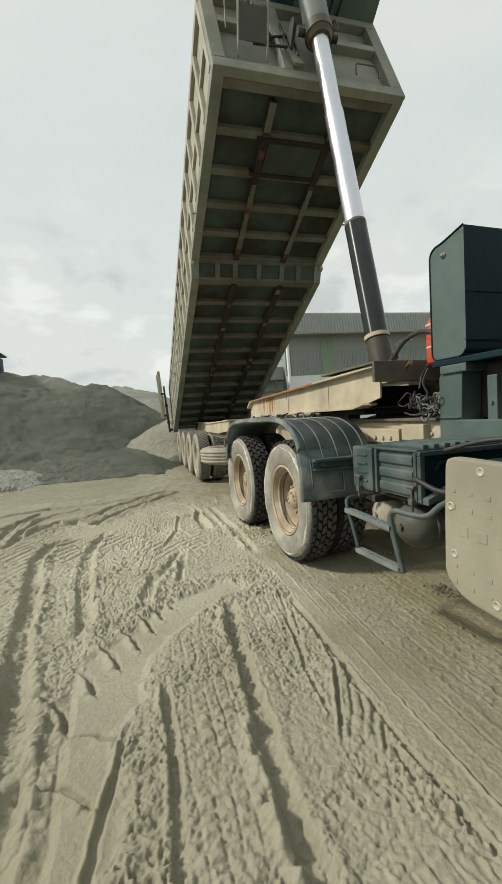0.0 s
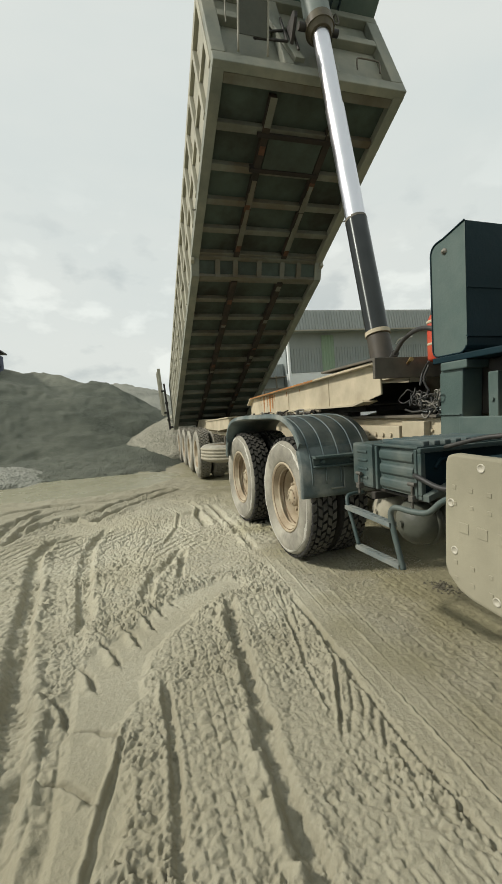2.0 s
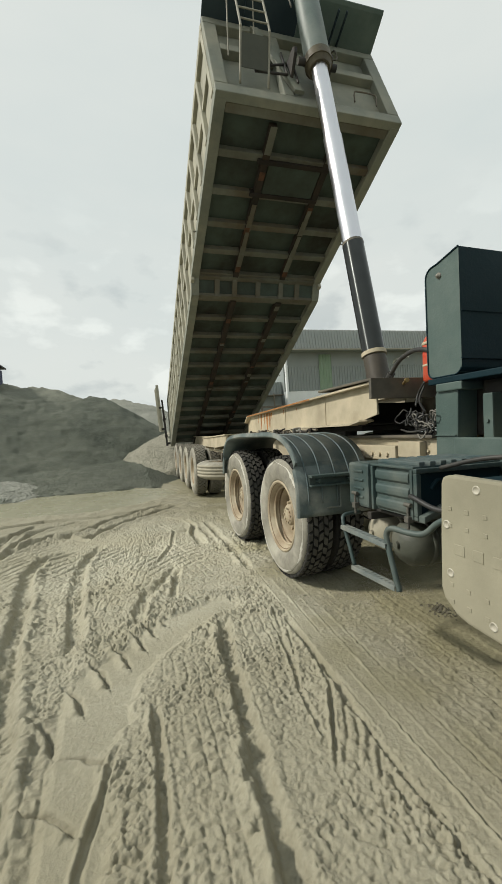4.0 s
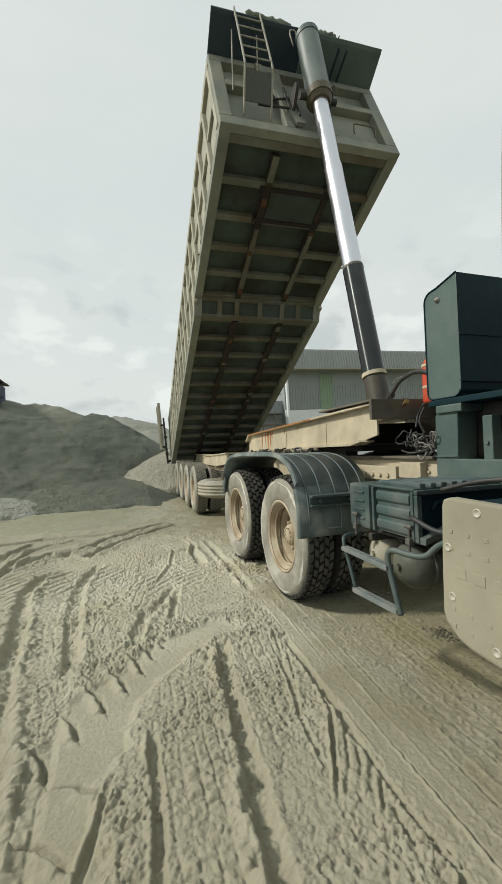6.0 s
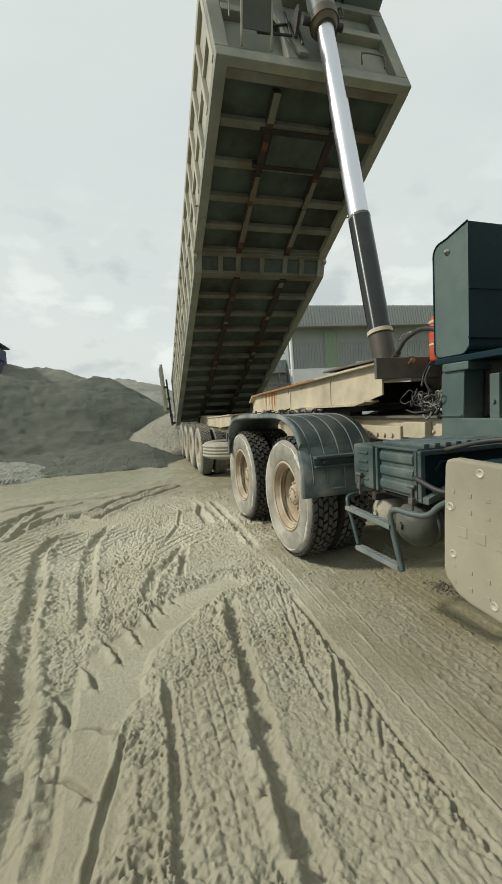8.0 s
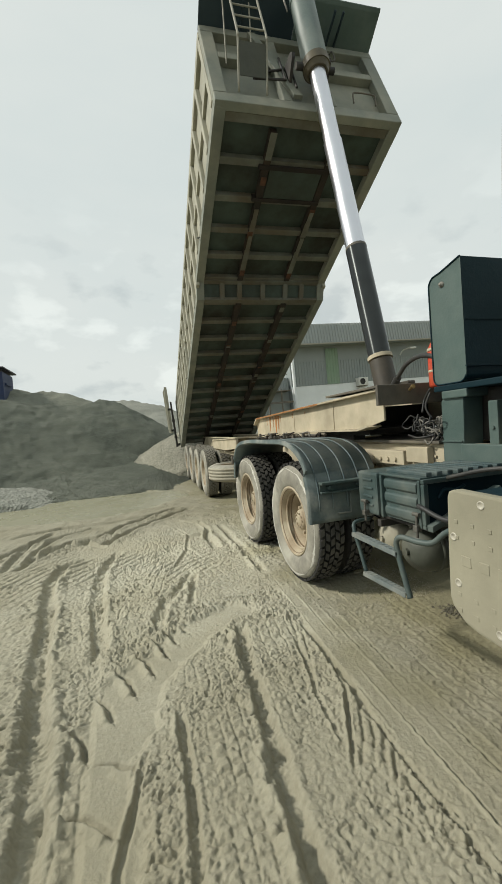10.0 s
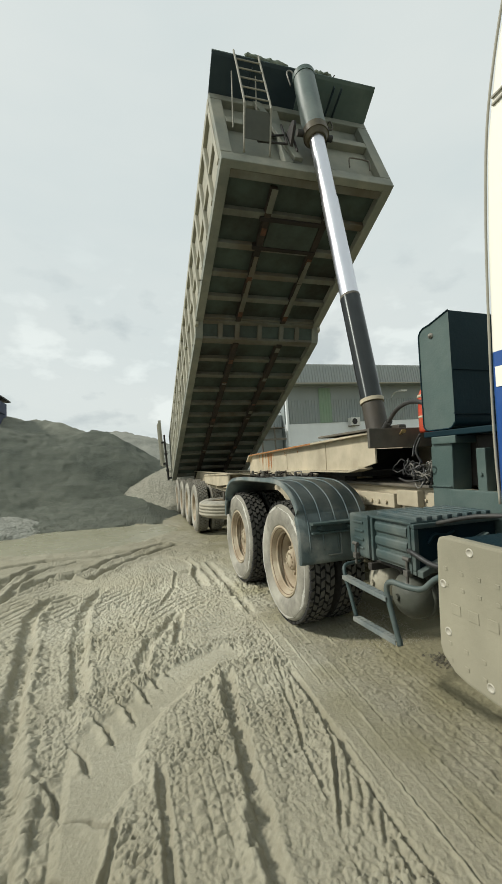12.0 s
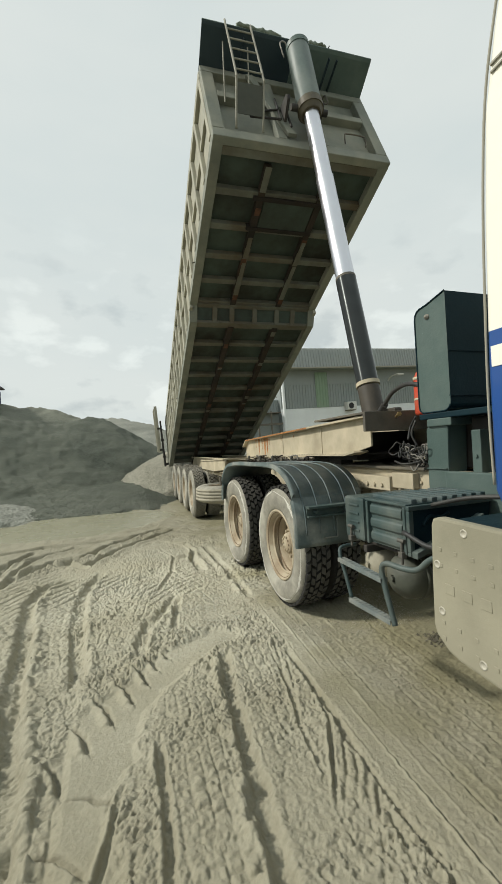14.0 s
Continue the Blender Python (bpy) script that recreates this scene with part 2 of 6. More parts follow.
dark_stage = material("oiled_dark_stage", (0.055, 0.06, 0.06), 0.28, 0.8, second=(0.04, 0.045, 0.047), scale=5, amount=0.4, bump=0)
tn = dark_stage.node_tree.nodes.new("ShaderNodeTangent")
tn.direction_type, tn.axis = "RADIAL", "Z"
for nd in dark_stage.node_tree.nodes:
    if nd.type == "BSDF_PRINCIPLED":
        dark_stage.node_tree.links.new(tn.outputs["Tangent"], nd.inputs["Tangent"])
        nd.inputs["Anisotropic"].default_value = 0.9
        nd.inputs["Anisotropic Rotation"].default_value = 0.25
barrel_paint = material("barrel_grey_green", (0.115, 0.15, 0.14), 0.45, second=(0.075, 0.10, 0.095), scale=3, amount=0.8, dirt=(0.2, 0.225, 0.205), dirt_scale=2.6, dirt_amount=0.5)
teal_plastic = material("faded_teal_plastic", (0.048, 0.076, 0.074), 0.5, second=(0.020, 0.038, 0.039), scale=4, amount=0.8, dirt=(0.18, 0.19, 0.165), dirt_scale=3.2,
                        dirt_amount=0.45, bump=0.1, bump_scale=35)
fender_teal = material("dusty_fender_plastic", (0.122, 0.155, 0.152), 0.55, second=(0.048, 0.070, 0.072), scale=3.5, amount=0.85, dirt=(0.31, 0.315, 0.28), dirt_scale=3.0,
                       dirt_amount=0.8, bump=0.1, bump_scale=35)
seam_teal = material("rubbed_seam_teal", (0.10, 0.135, 0.14), 0.6, second=(0.05, 0.078, 0.083), scale=5, amount=0.95, dirt=(0.24, 0.25, 0.225), dirt_scale=3, dirt_amount=0.6)
lid_teal = material("worn_teal_lid", (0.035, 0.065, 0.07), 0.6, second=(0.03, 0.055, 0.06), scale=5, amount=0.9, dirt=(0.15, 0.165, 0.15), dirt_scale=4, dirt_amount=0.5)
dusty_teal = material("dust_on_teal", (0.15, 0.175, 0.17), 0.8, second=(0.08, 0.105, 0.105), scale=5, amount=0.9, dirt=(0.27, 0.265, 0.225), dirt_scale=4, dirt_amount=0.6)
tank_paint = material("grey_green_tank_paint", (0.068, 0.105, 0.096), 0.42, second=(0.05, 0.08, 0.074), scale=2.5, amount=0.8, dirt=(0.115, 0.15, 0.135), dirt_scale=3, dirt_amount=0.45)
# for dark parts, and for faces whose shade is put into the colour
shaded_navy = material("shaded_navy_paint", (0.007, 0.024, 0.032), 0.5, second=(0.005, 0.016, 0.022), scale=3, amount=0.6, dirt=(0.010, 0.024, 0.03), dirt_scale=2, dirt_amount=0.5, spec=0.12)
rubber = material("dusty_tyre_rubber", (0.014, 0.014, 0.013), 0.85, second=(0.022, 0.022, 0.02), scale=9, amount=0.8, dirt=(0.05, 0.048, 0.04), dirt_scale=4.5, dirt_amount=0.4, bump=0.3, bump_scale=70)
worn_block = material("dusty_worn_tread", (0.055, 0.054, 0.049), 0.8, second=(0.03, 0.03, 0.028), scale=14, amount=0.9, dirt=(0.14, 0.135, 0.115), dirt_scale=7, dirt_amount=0.6, bump=0.3, bump_scale=70)
trailer_tread = material("mud_dusted_tread", (0.20, 0.19, 0.155), 0.9, second=(0.12, 0.114, 0.095), scale=8, amount=0.8, dirt=(0.25, 0.24, 0.195), dirt_scale=4, dirt_amount=0.6, bump=0.3, bump_scale=70)
spare_mud = material("pale_mud_on_tyre", (0.36, 0.335, 0.265), 0.95, second=(0.26, 0.24, 0.19), scale=6, amount=0.9, bump=0.3, bump_scale=50)
sidewall = material("mud_coated_sidewall", (0.27, 0.258, 0.215), 0.9, second=(0.15, 0.143, 0.12), scale=6, amount=0.9, dirt=(0.43, 0.415, 0.35), dirt_scale=3.5, dirt_amount=0.75, bump=0.4, bump_scale=60)
splash = material("dried_white_mud", (0.54, 0.53, 0.475), 0.95, second=(0.42, 0.41, 0.36), scale=18, amount=0.9, bump=0.6, bump_scale=60)
rim_shade_rust = material("rim_groove_shade_rust", (0.13, 0.085, 0.05), 0.85, second=(0.22, 0.17, 0.11), scale=12, amount=0.9)
rim_paint = material("cream_rim_paint", (0.43, 0.375, 0.275), 0.65, second=(0.30, 0.245, 0.165), scale=6, amount=0.9, dirt=(0.20, 0.13, 0.075), dirt_scale=4, dirt_amount=0.55, bump=0.25, bump_scale=50)
panel_plastic = material("dusty_beige_panel", (0.315, 0.297, 0.222), 0.75, second=(0.27, 0.253, 0.19), scale=3, amount=0.8, dirt=(0.21, 0.20, 0.148), dirt_scale=2.4, dirt_amount=0.6, bump=0.12, bump_scale=50, spec=0.2)
pale_bolt = material("pale_bolt", (0.46, 0.44, 0.37), 0.5, second=(0.30, 0.28, 0.22), scale=30, amount=0.8)
latch_steel = material("dirty_latch_steel", (0.12, 0.115, 0.10), 0.6, 0.2, second=(0.06, 0.058, 0.05), scale=20, amount=0.8)
bolt_steel = material("worn_bolt_steel", (0.27, 0.26, 0.23), 0.55, 0.3, second=(0.14, 0.13, 0.11), scale=20, amount=0.8)
cab_white = material("cab_white_paint", (0.80, 0.79, 0.70), 0.3, second=(0.76, 0.745, 0.65), scale=1.2, amount=0.5, bump=0, coat=0.3)
cab_blue = material("cab_blue_paint", (0.015, 0.07, 0.26), 0.3, second=(0.012, 0.055, 0.21), scale=2, amount=0.5, bump=0, coat=0.3)
trim_grey = material("grey_trim", (0.30, 0.29, 0.24), 0.6, bump=0)
glass_dark = material("dark_window_glass", (0.02, 0.025, 0.03), 0.06, spec=0.6, bump=0)
red_paint = material("red_extinguisher_paint", (0.50, 0.045, 0.015), 0.4, second=(0.38, 0.035, 0.015), scale=6, amount=0.6, dirt=(0.42, 0.16, 0.09), dirt_scale=5, dirt_amount=0.4)
hose_rubber = material("hose_rubber", (0.02, 0.021, 0.022), 0.5, second=(0.04, 0.04, 0.038), scale=8, amount=0.7, dirt=(0.10, 0.095, 0.08), dirt_scale=6, dirt_amount=0.4)
coil_plastic = material("dusty_coil_hose", (0.20, 0.19, 0.165), 0.7, second=(0.10, 0.095, 0.085), scale=12, amount=0.8)
brass = material("brass_fitting", (0.45, 0.32, 0.14), 0.4, 0.8, second=(0.3, 0.2, 0.1), scale=12, amount=0.7)
cream_tank = material("cream_air_tank", (0.40, 0.375, 0.29), 0.6, second=(0.31, 0.29, 0.22), scale=5, amount=0.8, dirt=(0.2, 0.19, 0.15), dirt_scale=4, dirt_amount=0.5)
sheet_grey = material("grey_sheet_cladding", (0.24, 0.27, 0.265), 0.55, second=(0.205, 0.235, 0.23), scale=0.5, amount=0.7, dirt=(0.29, 0.31, 0.295), dirt_scale=0.4, dirt_amount=0.5, bump=0)
sheet_roof = material("pale_roof_sheet", (0.30, 0.325, 0.315), 0.5, second=(0.255, 0.28, 0.27), scale=0.5, amount=0.7, bump=0)
green_sheet = material("green_translucent_sheet", (0.19, 0.275, 0.185), 0.5, second=(0.22, 0.285, 0.215), scale=0.8, amount=0.8, bump=0)
white_wall = material("whitewashed_wall", (0.72, 0.75, 0.75), 0.8, second=(0.62, 0.65, 0.65), scale=0.7, amount=0.7, bump=0)
hut_paint = material("dark_blue_hut_sheet", (0.02, 0.035, 0.095), 0.6, second=(0.022, 0.03, 0.055), scale=1, amount=0.7, bump=0)
sheet_cloth = material("faded_green_sheet_cloth", (0.17, 0.21, 0.17), 0.9, second=(0.08, 0.10, 0.08), scale=9, amount=0.9, dirt=(0.26, 0.27, 0.22), dirt_scale=6, dirt_amount=0.6)
pale_plastic = material("pale_plastic_casing", (0.62, 0.62, 0.58), 0.5, bump=0)


# ---- mesh helpers ----
def part(name, bm, mat, parent=None, label="", m=None, smooth=False):
    """Links a bmesh as one mesh object under a thing or a part."""
    me = bpy.data.meshes.new(name)
    bm.normal_update()
    bm.to_mesh(me)
    bm.free()
    for mt in (mat if isinstance(mat, (list, tuple)) else [mat]):
        me.materials.append(mt)
    if smooth:
        for p in me.polygons:
            p.use_smooth = True
    ob = new(name, me)
    if parent:
        ob.parent = parent
    if m is not None:
        ob.matrix_local = m
    if label:
        tagged(ob, label)
    return ob


def thing(name, label, category, m=None, group="", kind=""):
    ob = new(name)
    if m is not None:
        ob.matrix_world = m
    ob.empty_display_size = 0.2
    return tagged(ob, label, category, group, kind)


def box(bm, x0, x1, y0, y1, z0, z1, bevel=0.0, m=None, mi=0):
    c = Matrix.Translation(((x0 + x1) / 2, (y0 + y1) / 2, (z0 + z1) / 2)) @ Matrix.Diagonal((abs(x1 - x0), abs(y1 - y0), abs(z1 - z0), 1))
    v = bmesh.ops.create_cube(bm, size=1, matrix=(m @ c) if m is not None else c)["verts"]
    faces = {f for w in v for f in w.link_faces}
    for f in faces:
        f.material_index = mi
    if bevel:
        edges = list({e for w in v for e in w.link_edges})
        bmesh.ops.bevel(bm, geom=edges, offset=bevel, segments=2, affect="EDGES", profile=0.6)
    return bm


def boxed(*args, **kw):
    return box(bmesh.new(), *args, **kw)


def prism(bm, outline, lo, hi, axis="x", bevel=0.0, mi=0):
    """An outline of (a, b) pairs drawn out along an axis: x takes (y, z), y takes (x, z), z takes (x, y)."""
    def at(a, b, c):
        return {"x": (c, a, b), "y": (a, c, b), "z": (a, b, c)}[axis]
    lower = [bm.verts.new(at(a, b, lo)) for a, b in outline]
    upper = [bm.verts.new(at(a, b, hi)) for a, b in outline]
    n = len(outline)
    fs = [bm.faces.new(lower[::-1]), bm.faces.new(upper)]
    fs += [bm.faces.new((lower[i], lower[(i + 1) % n], upper[(i + 1) % n], upper[i])) for i in range(n)]
    for f in fs:
        f.material_index = mi
    bmesh.ops.recalc_face_normals(bm, faces=fs)
    if bevel:
        bmesh.ops.bevel(bm, geom=list({e for f in fs for e in f.edges}), offset=bevel, segments=2, affect="EDGES", profile=0.6)
    return bm


def rod(bm, a, b, r0, r1=None, seg=20, mi=0, caps=True):
    """A round bar from a to b."""
    a, b = Vector(a), Vector(b)
    r1 = r0 if r1 is None else r1
    q = (b - a).to_track_quat("Z", "Y").to_matrix()
    rings = []
    for p, r in ((a, r0), (b, r1)):
        rings.append([bm.verts.new(p + q @ Vector((r * math.cos(2 * math.pi * i / seg), r * math.sin(2 * math.pi * i / seg), 0))) for i in range(seg)])
    for i in range(seg):
        f = bm.faces.new((rings[0][i], rings[0][(i + 1) % seg], rings[1][(i + 1) % seg], rings[1][i]))
        f.smooth, f.material_index = True, mi
    if caps:
        for ring in (rings[0][::-1], rings[1]):
            bm.faces.new([bm.verts.new(v.co) for v in ring]).material_index = mi
    return bm


def lathe(bm, profile, axis=0, seg=48, centre=(0, 0, 0), mi=0, closed=False, caps=False):
    """A profile of (along, radius) pairs turned about an axis through centre."""
    rings = []
    c = Vector(centre)
    u, v = [(axis + 1) % 3, (axis + 2) % 3]
    for a, r in profile:
        ring = []
        for i in range(seg):
            p = Vector((0, 0, 0))
            p[axis], p[u], p[v] = a, r * math.cos(2 * math.pi * i / seg), r * math.sin(2 * math.pi * i / seg)
            ring.append(bm.verts.new(p + c))
        rings.append(ring)
    pairs = list(zip(rings, rings[1:])) + ([(rings[-1], rings[0])] if closed else [])
    fs = []
    for r0, r1 in pairs:
        for i in range(seg):
            f = bm.faces.new((r0[i], r1[i], r1[(i + 1) % seg], r0[(i + 1) % seg]))
            f.smooth, f.material_index = True, mi
            fs.append(f)
    if caps:
        for ring in (rings[0], rings[-1]):
            if (ring[0].co - ring[seg // 2].co).length > 1e-4:
                fs.append(bm.faces.new(ring))
                fs[-1].material_index = mi
    bmesh.ops.recalc_face_normals(bm, faces=fs)
    return bm


def smooth_path(points, per=8):
    """A Catmull-Rom line through the points."""
    p = [Vector(q) for q in points]
    p = [2 * p[0] - p[1]] + p + [2 * p[-1] - p[-2]]
    out = []
    for i in range(1, len(p) - 2):
        for k in range(per):
            t = k / per
            a, b, c, d = p[i - 1], p[i], p[i + 1], p[i + 2]
            out.append(0.5 * ((2 * b) + (c - a) * t + (2 * a - 5 * b + 4 * c - d) * t * t + (3 * b - a - 3 * c + d) * t ** 3))
    return out + [p[-2]]


def tube(bm, points, r, seg=10, per=8, mi=0):
    path = smooth_path(points, per) if per > 1 else [Vector(q) for q in points]
    rings, up = [], Vector((0.13, 0.21, 0.97)).normalized()
    for i, p in enumerate(path):
        t = (path[min(i + 1, len(path) - 1)] - path[max(i - 1, 0)]).normalized()
        s = t.cross(up)
        s = s.normalized() if s.length > 1e-3 else t.orthogonal().normalized()
        w = s.cross(t)
        up = w
        rings.append([bm.verts.new(p + r * (math.cos(2 * math.pi * k / seg) * s + math.sin(2 * math.pi * k / seg) * w)) for k in range(seg)])
    for a, b in zip(rings, rings[1:]):
        for k in range(seg):
            f = bm.faces.new((a[k], a[(k + 1) % seg], b[(k + 1) % seg], b[k]))
            f.smooth, f.material_index = True, mi
    bm.faces.new(rings[0])
    bm.faces.new(rings[-1])
    bmesh.ops.recalc_face_normals(bm, faces=bm.faces)
    return bm


def grid_mesh(name, xs, ys, zs, mat):
    """A sheet over the grid xs by ys with the heights zs[y, x]."""
    nx, ny = len(xs), len(ys)
    gx, gy = np.meshgrid(xs, ys)
    me = bpy.data.meshes.new(name)
    co = np.stack([gx, gy, zs], -1).reshape(-1, 3)
    idx = np.arange(nx * ny).reshape(ny, nx)
    quads = np.stack([idx[:-1, :-1], idx[:-1, 1:], idx[1:, 1:], idx[1:, :-1]], -1).reshape(-1, 4)
    me.vertices.add(len(co))
    me.vertices.foreach_set("co", co.astype(np.float32).ravel())
    me.loops.add(quads.size)
    me.loops.foreach_set("vertex_index", quads.astype(np.int32).ravel())
    me.polygons.add(len(quads))
    me.polygons.foreach_set("loop_start", np.arange(0, quads.size, 4, dtype=np.int32))
    me.polygons.foreach_set("use_smooth", np.ones(len(quads), dtype=bool))
    me.update(calc_edges=True)
    me.materials.append(mat)
    return new(name, me)


def hash2(i, j, seed):
    h = (i.astype(np.int64) * 374761393 + j.astype(np.int64) * 668265263 + seed * 1442695041) & 0xFFFFFFFF
    h = ((h ^ (h >> 13)) * 1274126177) & 0xFFFFFFFF
    return ((h ^ (h >> 16)) & 0xFFFF) / 65535.0


def vnoise(x, y, size, seed=0):
    """Smooth noise from -1 to 1 with lumps of the given size."""
    x, y = x / size, y / size
    i, j = np.floor(x), np.floor(y)
    u, v = x - i, y - j
    u, v = u * u * (3 - 2 * u), v * v * (3 - 2 * v)
    i, j = i.astype(np.int64), j.astype(np.int64)
    a, b, c, d = hash2(i, j, seed), hash2(i + 1, j, seed), hash2(i, j + 1, seed), hash2(i + 1, j + 1, seed)
    return 2 * (a + (b - a) * u + (c - a) * v + (a - b - c + d) * u * v) - 1


def line_field(x, y, pts):
    """Distance to a broken line, the run along it and the side on which a place lies."""
    best, run, side, far = np.full(x.shape, 1e9), np.zeros(x.shape), np.zeros(x.shape), 0.0
    for (ax, ay), (bx, by) in zip(pts, pts[1:]):
        dx, dy = bx - ax, by - ay
        n = math.hypot(dx, dy)
        t = np.clip(((x - ax) * dx + (y - ay) * dy) / (n * n), 0, 1)
        px, py = x - ax - t * dx, y - ay - t * dy
        d = np.hypot(px, py)
        near = d < best
        best = np.where(near, d, best)
        run = np.where(near, far + t * n, run)
        side = np.where(near, np.sign(dx * py - dy * px), side)
        far += n
    return best, run, side, far


# ---- ground ----
def axis_steps(lo, hi, step, fine_low, fine_high, last):
    """Even steps from lo to hi, then slowly growing ones over the given lengths, then fast growing ones to the horizon."""
    def outward(reach):
        out, p, d = [], 0.0, step
        while p < last:
            d *= 1.011 if p < reach else 1.09
            p += d
            out.append(p)
        return out
    mid = list(np.arange(lo, hi, step))
    return np.array([lo - p for p in outward(fine_low)][::-1] + mid + [mid[-1] + p for p in outward(fine_high)])


RUTS = [  # line, half width, depth, ridge
    ([(-3.05, -2.2), (-3.11, -1.49), (-3.24, -0.74), (-3.32, 0.0), (-3.45, 1.15), (-3.39, 1.64), (-3.1, 1.82)], 0.065, 0.065, 0.025),
    ([(-2.88, -0.68), (-2.95, 0.2), (-2.97, 1.15), (-2.8, 1.91)], 0.06, 0.06, 0.022),
    ([(-2.51, -0.5), (-2.4, -0.02), (-2.16, 0.45), (-2.06, 0.59)], 0.05, 0.04, 0.02),
    ([(-1.93, -0.6), (-2.03, -1.3), (-2.08, -1.69), (-2.12, -2.01), (-2.16, -2.9)], 0.045, 0.046, 0.03),
    ([(-2.45, -1.35), (-2.48, -1.88), (-2.53, -2.6)], 0.023, 0.034, 0.012),
    ([(-2.62, -1.55), (-2.72, -1.92), (-2.80, -2.3)], 0.016, 0.024, 0.010),
    ([(-1.51, -0.80), (-1.535, -1.17), (-1.545, -1.38), (-1.57, -1.62), (-1.60, -1.80)], 0.022, 0.034, 0.010),
    ([(-1.585, -1.70), (-1.605, -1.90), (-1.625, -2.19), (-1.64, -2.7)], 0.012, 0.018, 0.006),
    ([(-1.61, -1.56), (-1.74, -1.84), (-1.83, -2.03)], 0.012, 0.018, 0.008),
    ([(-1.63, -0.92), (-1.67, -1.19), (-1.76, -1.55), (-1.81, -1.92)], 0.014, 0.02, 0.01),
    ([(-3.92, 1.75), (-3.68, 2.28), (-3.42, 2.81), (-2.75, 2.95)], 0.075, 0.08, 0.03),
    ([(-2.99, 2.28), (-2.6, 3.02), (-1.48, 4.2)], 0.085, 0.09, 0.03),
    ([(-3.3, 2.5), (-2.75, 3.35), (-1.7, 4.45)], 0.075, 0.085, 0.03),
    ([(-4.6, 1.9), (-4.0, 2.9), (-3.1, 3.6)], 0.075, 0.075, 0.025),
    ([(-1.66, 1.29), (-1.66, 2.04), (-2.04, 2.03)], 0.06, 0.045, 0.03),
    ([(-1.36, 2.5), (-1.38, 1.25), (-1.42, 0.28)], 0.05, 0.03, 0.03),
    ([(-4.3, -0.6), (-4.15, 0.5), (-4.05, 1.5)], 0.03, 0.02, 0.01),
    ([(-2.95, 2.15), (-3.22, 2.50), (-3.40, 2.58), (-3.65, 2.52), (-3.92, 2.12)], 0.05, 0.055, 0.035),
    ([(-3.55, 3.30), (-3.72, 2.95), (-3.84, 2.39), (-3.85, 1.85)], 0.045, 0.05, 0.03),
    ([(-3.75, 3.55), (-3.95, 3.0), (-4.05, 2.40), (-4.05, 1.8)], 0.045, 0.05, 0.03),
    ([(-2.2, 3.9), (-3.0, 3.75), (-3.7, 3.75), (-4.4, 3.4)], 0.05, 0.05, 0.03),
    ([(-1.85, 3.15), (-1.62, 2.81), (-1.56, 2.37), (-1.70, 1.75)], 0.035, 0.035, 0.03),
    ([(-2.00, 2.7), (-1.88, 2.1), (-2.00, 1.4), (-2.22, 0.8)], 0.024, 0.018, 0.014),
    ([(-2.04, 0.60), (-2.15, 0.12), (-2.21, -0.16)], 0.03, 0.035, 0.015),
]
TRACKS = [  # wheel tracks: middle line, half width, tread spacing, relief, sink
    ([(-3.06, -2.2), (-3.05, -0.74), (-3.15, 0.2), (-3.2, 1.5)], 0.19, 0.085, 0.012, 0.02),
    ([(-1.72, -0.4), (-1.8, -1.1), (-1.88, -1.7), (-1.92, -2.9)], 0.17, 0.075, 0.013, 0.006),
    ([(-2.26, -1.0), (-2.3, -1.7), (-2.33, -2.9)], 0.15, 0.08, 0.014, 0.004),
    ([(-2.65, -0.4), (-2.55, 0.4), (-2.3, 1.4), (-2.2, 2.0)], 0.2, 0.09, 0.012, 0.0),
    ([(-1.85, 0.2), (-1.95, 0.9), (-2.1, 1.7)], 0.18, 0.08, 0.012, 0.0),
]
LUGS = [  # marks left by tyre lugs: from the outer end to the inner one
    ((-2.36, -0.43), (-2.31, -0.52)), ((-2.47, -0.47), (-2.40, -0.62)), ((-2.56, -0.56), (-2.48, -0.77)), ((-2.66, -0.73), (-2.58, -0.94)),
    ((-2.77, -0.89), (-2.69, -1.09)), ((-2.87, -1.09), (-2.80, -1.26)), ((-2.97, -1.31), (-2.91, -1.46)), ((-2.86, -1.56), (-2.70, -1.66)), ((-2.95, -1.78), (-2.80, -1.90)),
]
SCRATCHES = [  # thin scrapes beside the lane: line, depth
    ([(-1.56, -1.36), (-1.60, -1.54), (-1.67, -1.71), (-1.76, -1.86), (-1.84, -2.03)], 0.020),
    ([(-1.53, -0.54), (-1.60, -0.88), (-1.69, -1.20)], 0.016),
    ([(-1.57, -0.95), (-1.66, -1.25), (-1.76, -1.52)], 0.012),
    ([(-1.57, -1.64), (-1.69, -1.85), (-1.83, -2.08)], 0.013),
    ([(-1.60, -1.78), (-1.67, -1.92), (-1.79, -2.10)], 0.012),
    ([(-1.60, -1.88), (-1.69, -2.03), (-1.74, -2.14)], 0.010),
    ([(-1.62, -1.98), (-1.72, -2.15), (-1.84, -2.33)], 0.014),
    ([(-1.66, -2.10), (-1.70, -2.29), (-1.76, -2.45)], 0.014),
    ([(-3.04, -1.57), (-2.98, -1.56), (-2.93, -1.53)], 0.008),
]
PUDDLE = (-3.55, 6.1, 1.75, 1.4)


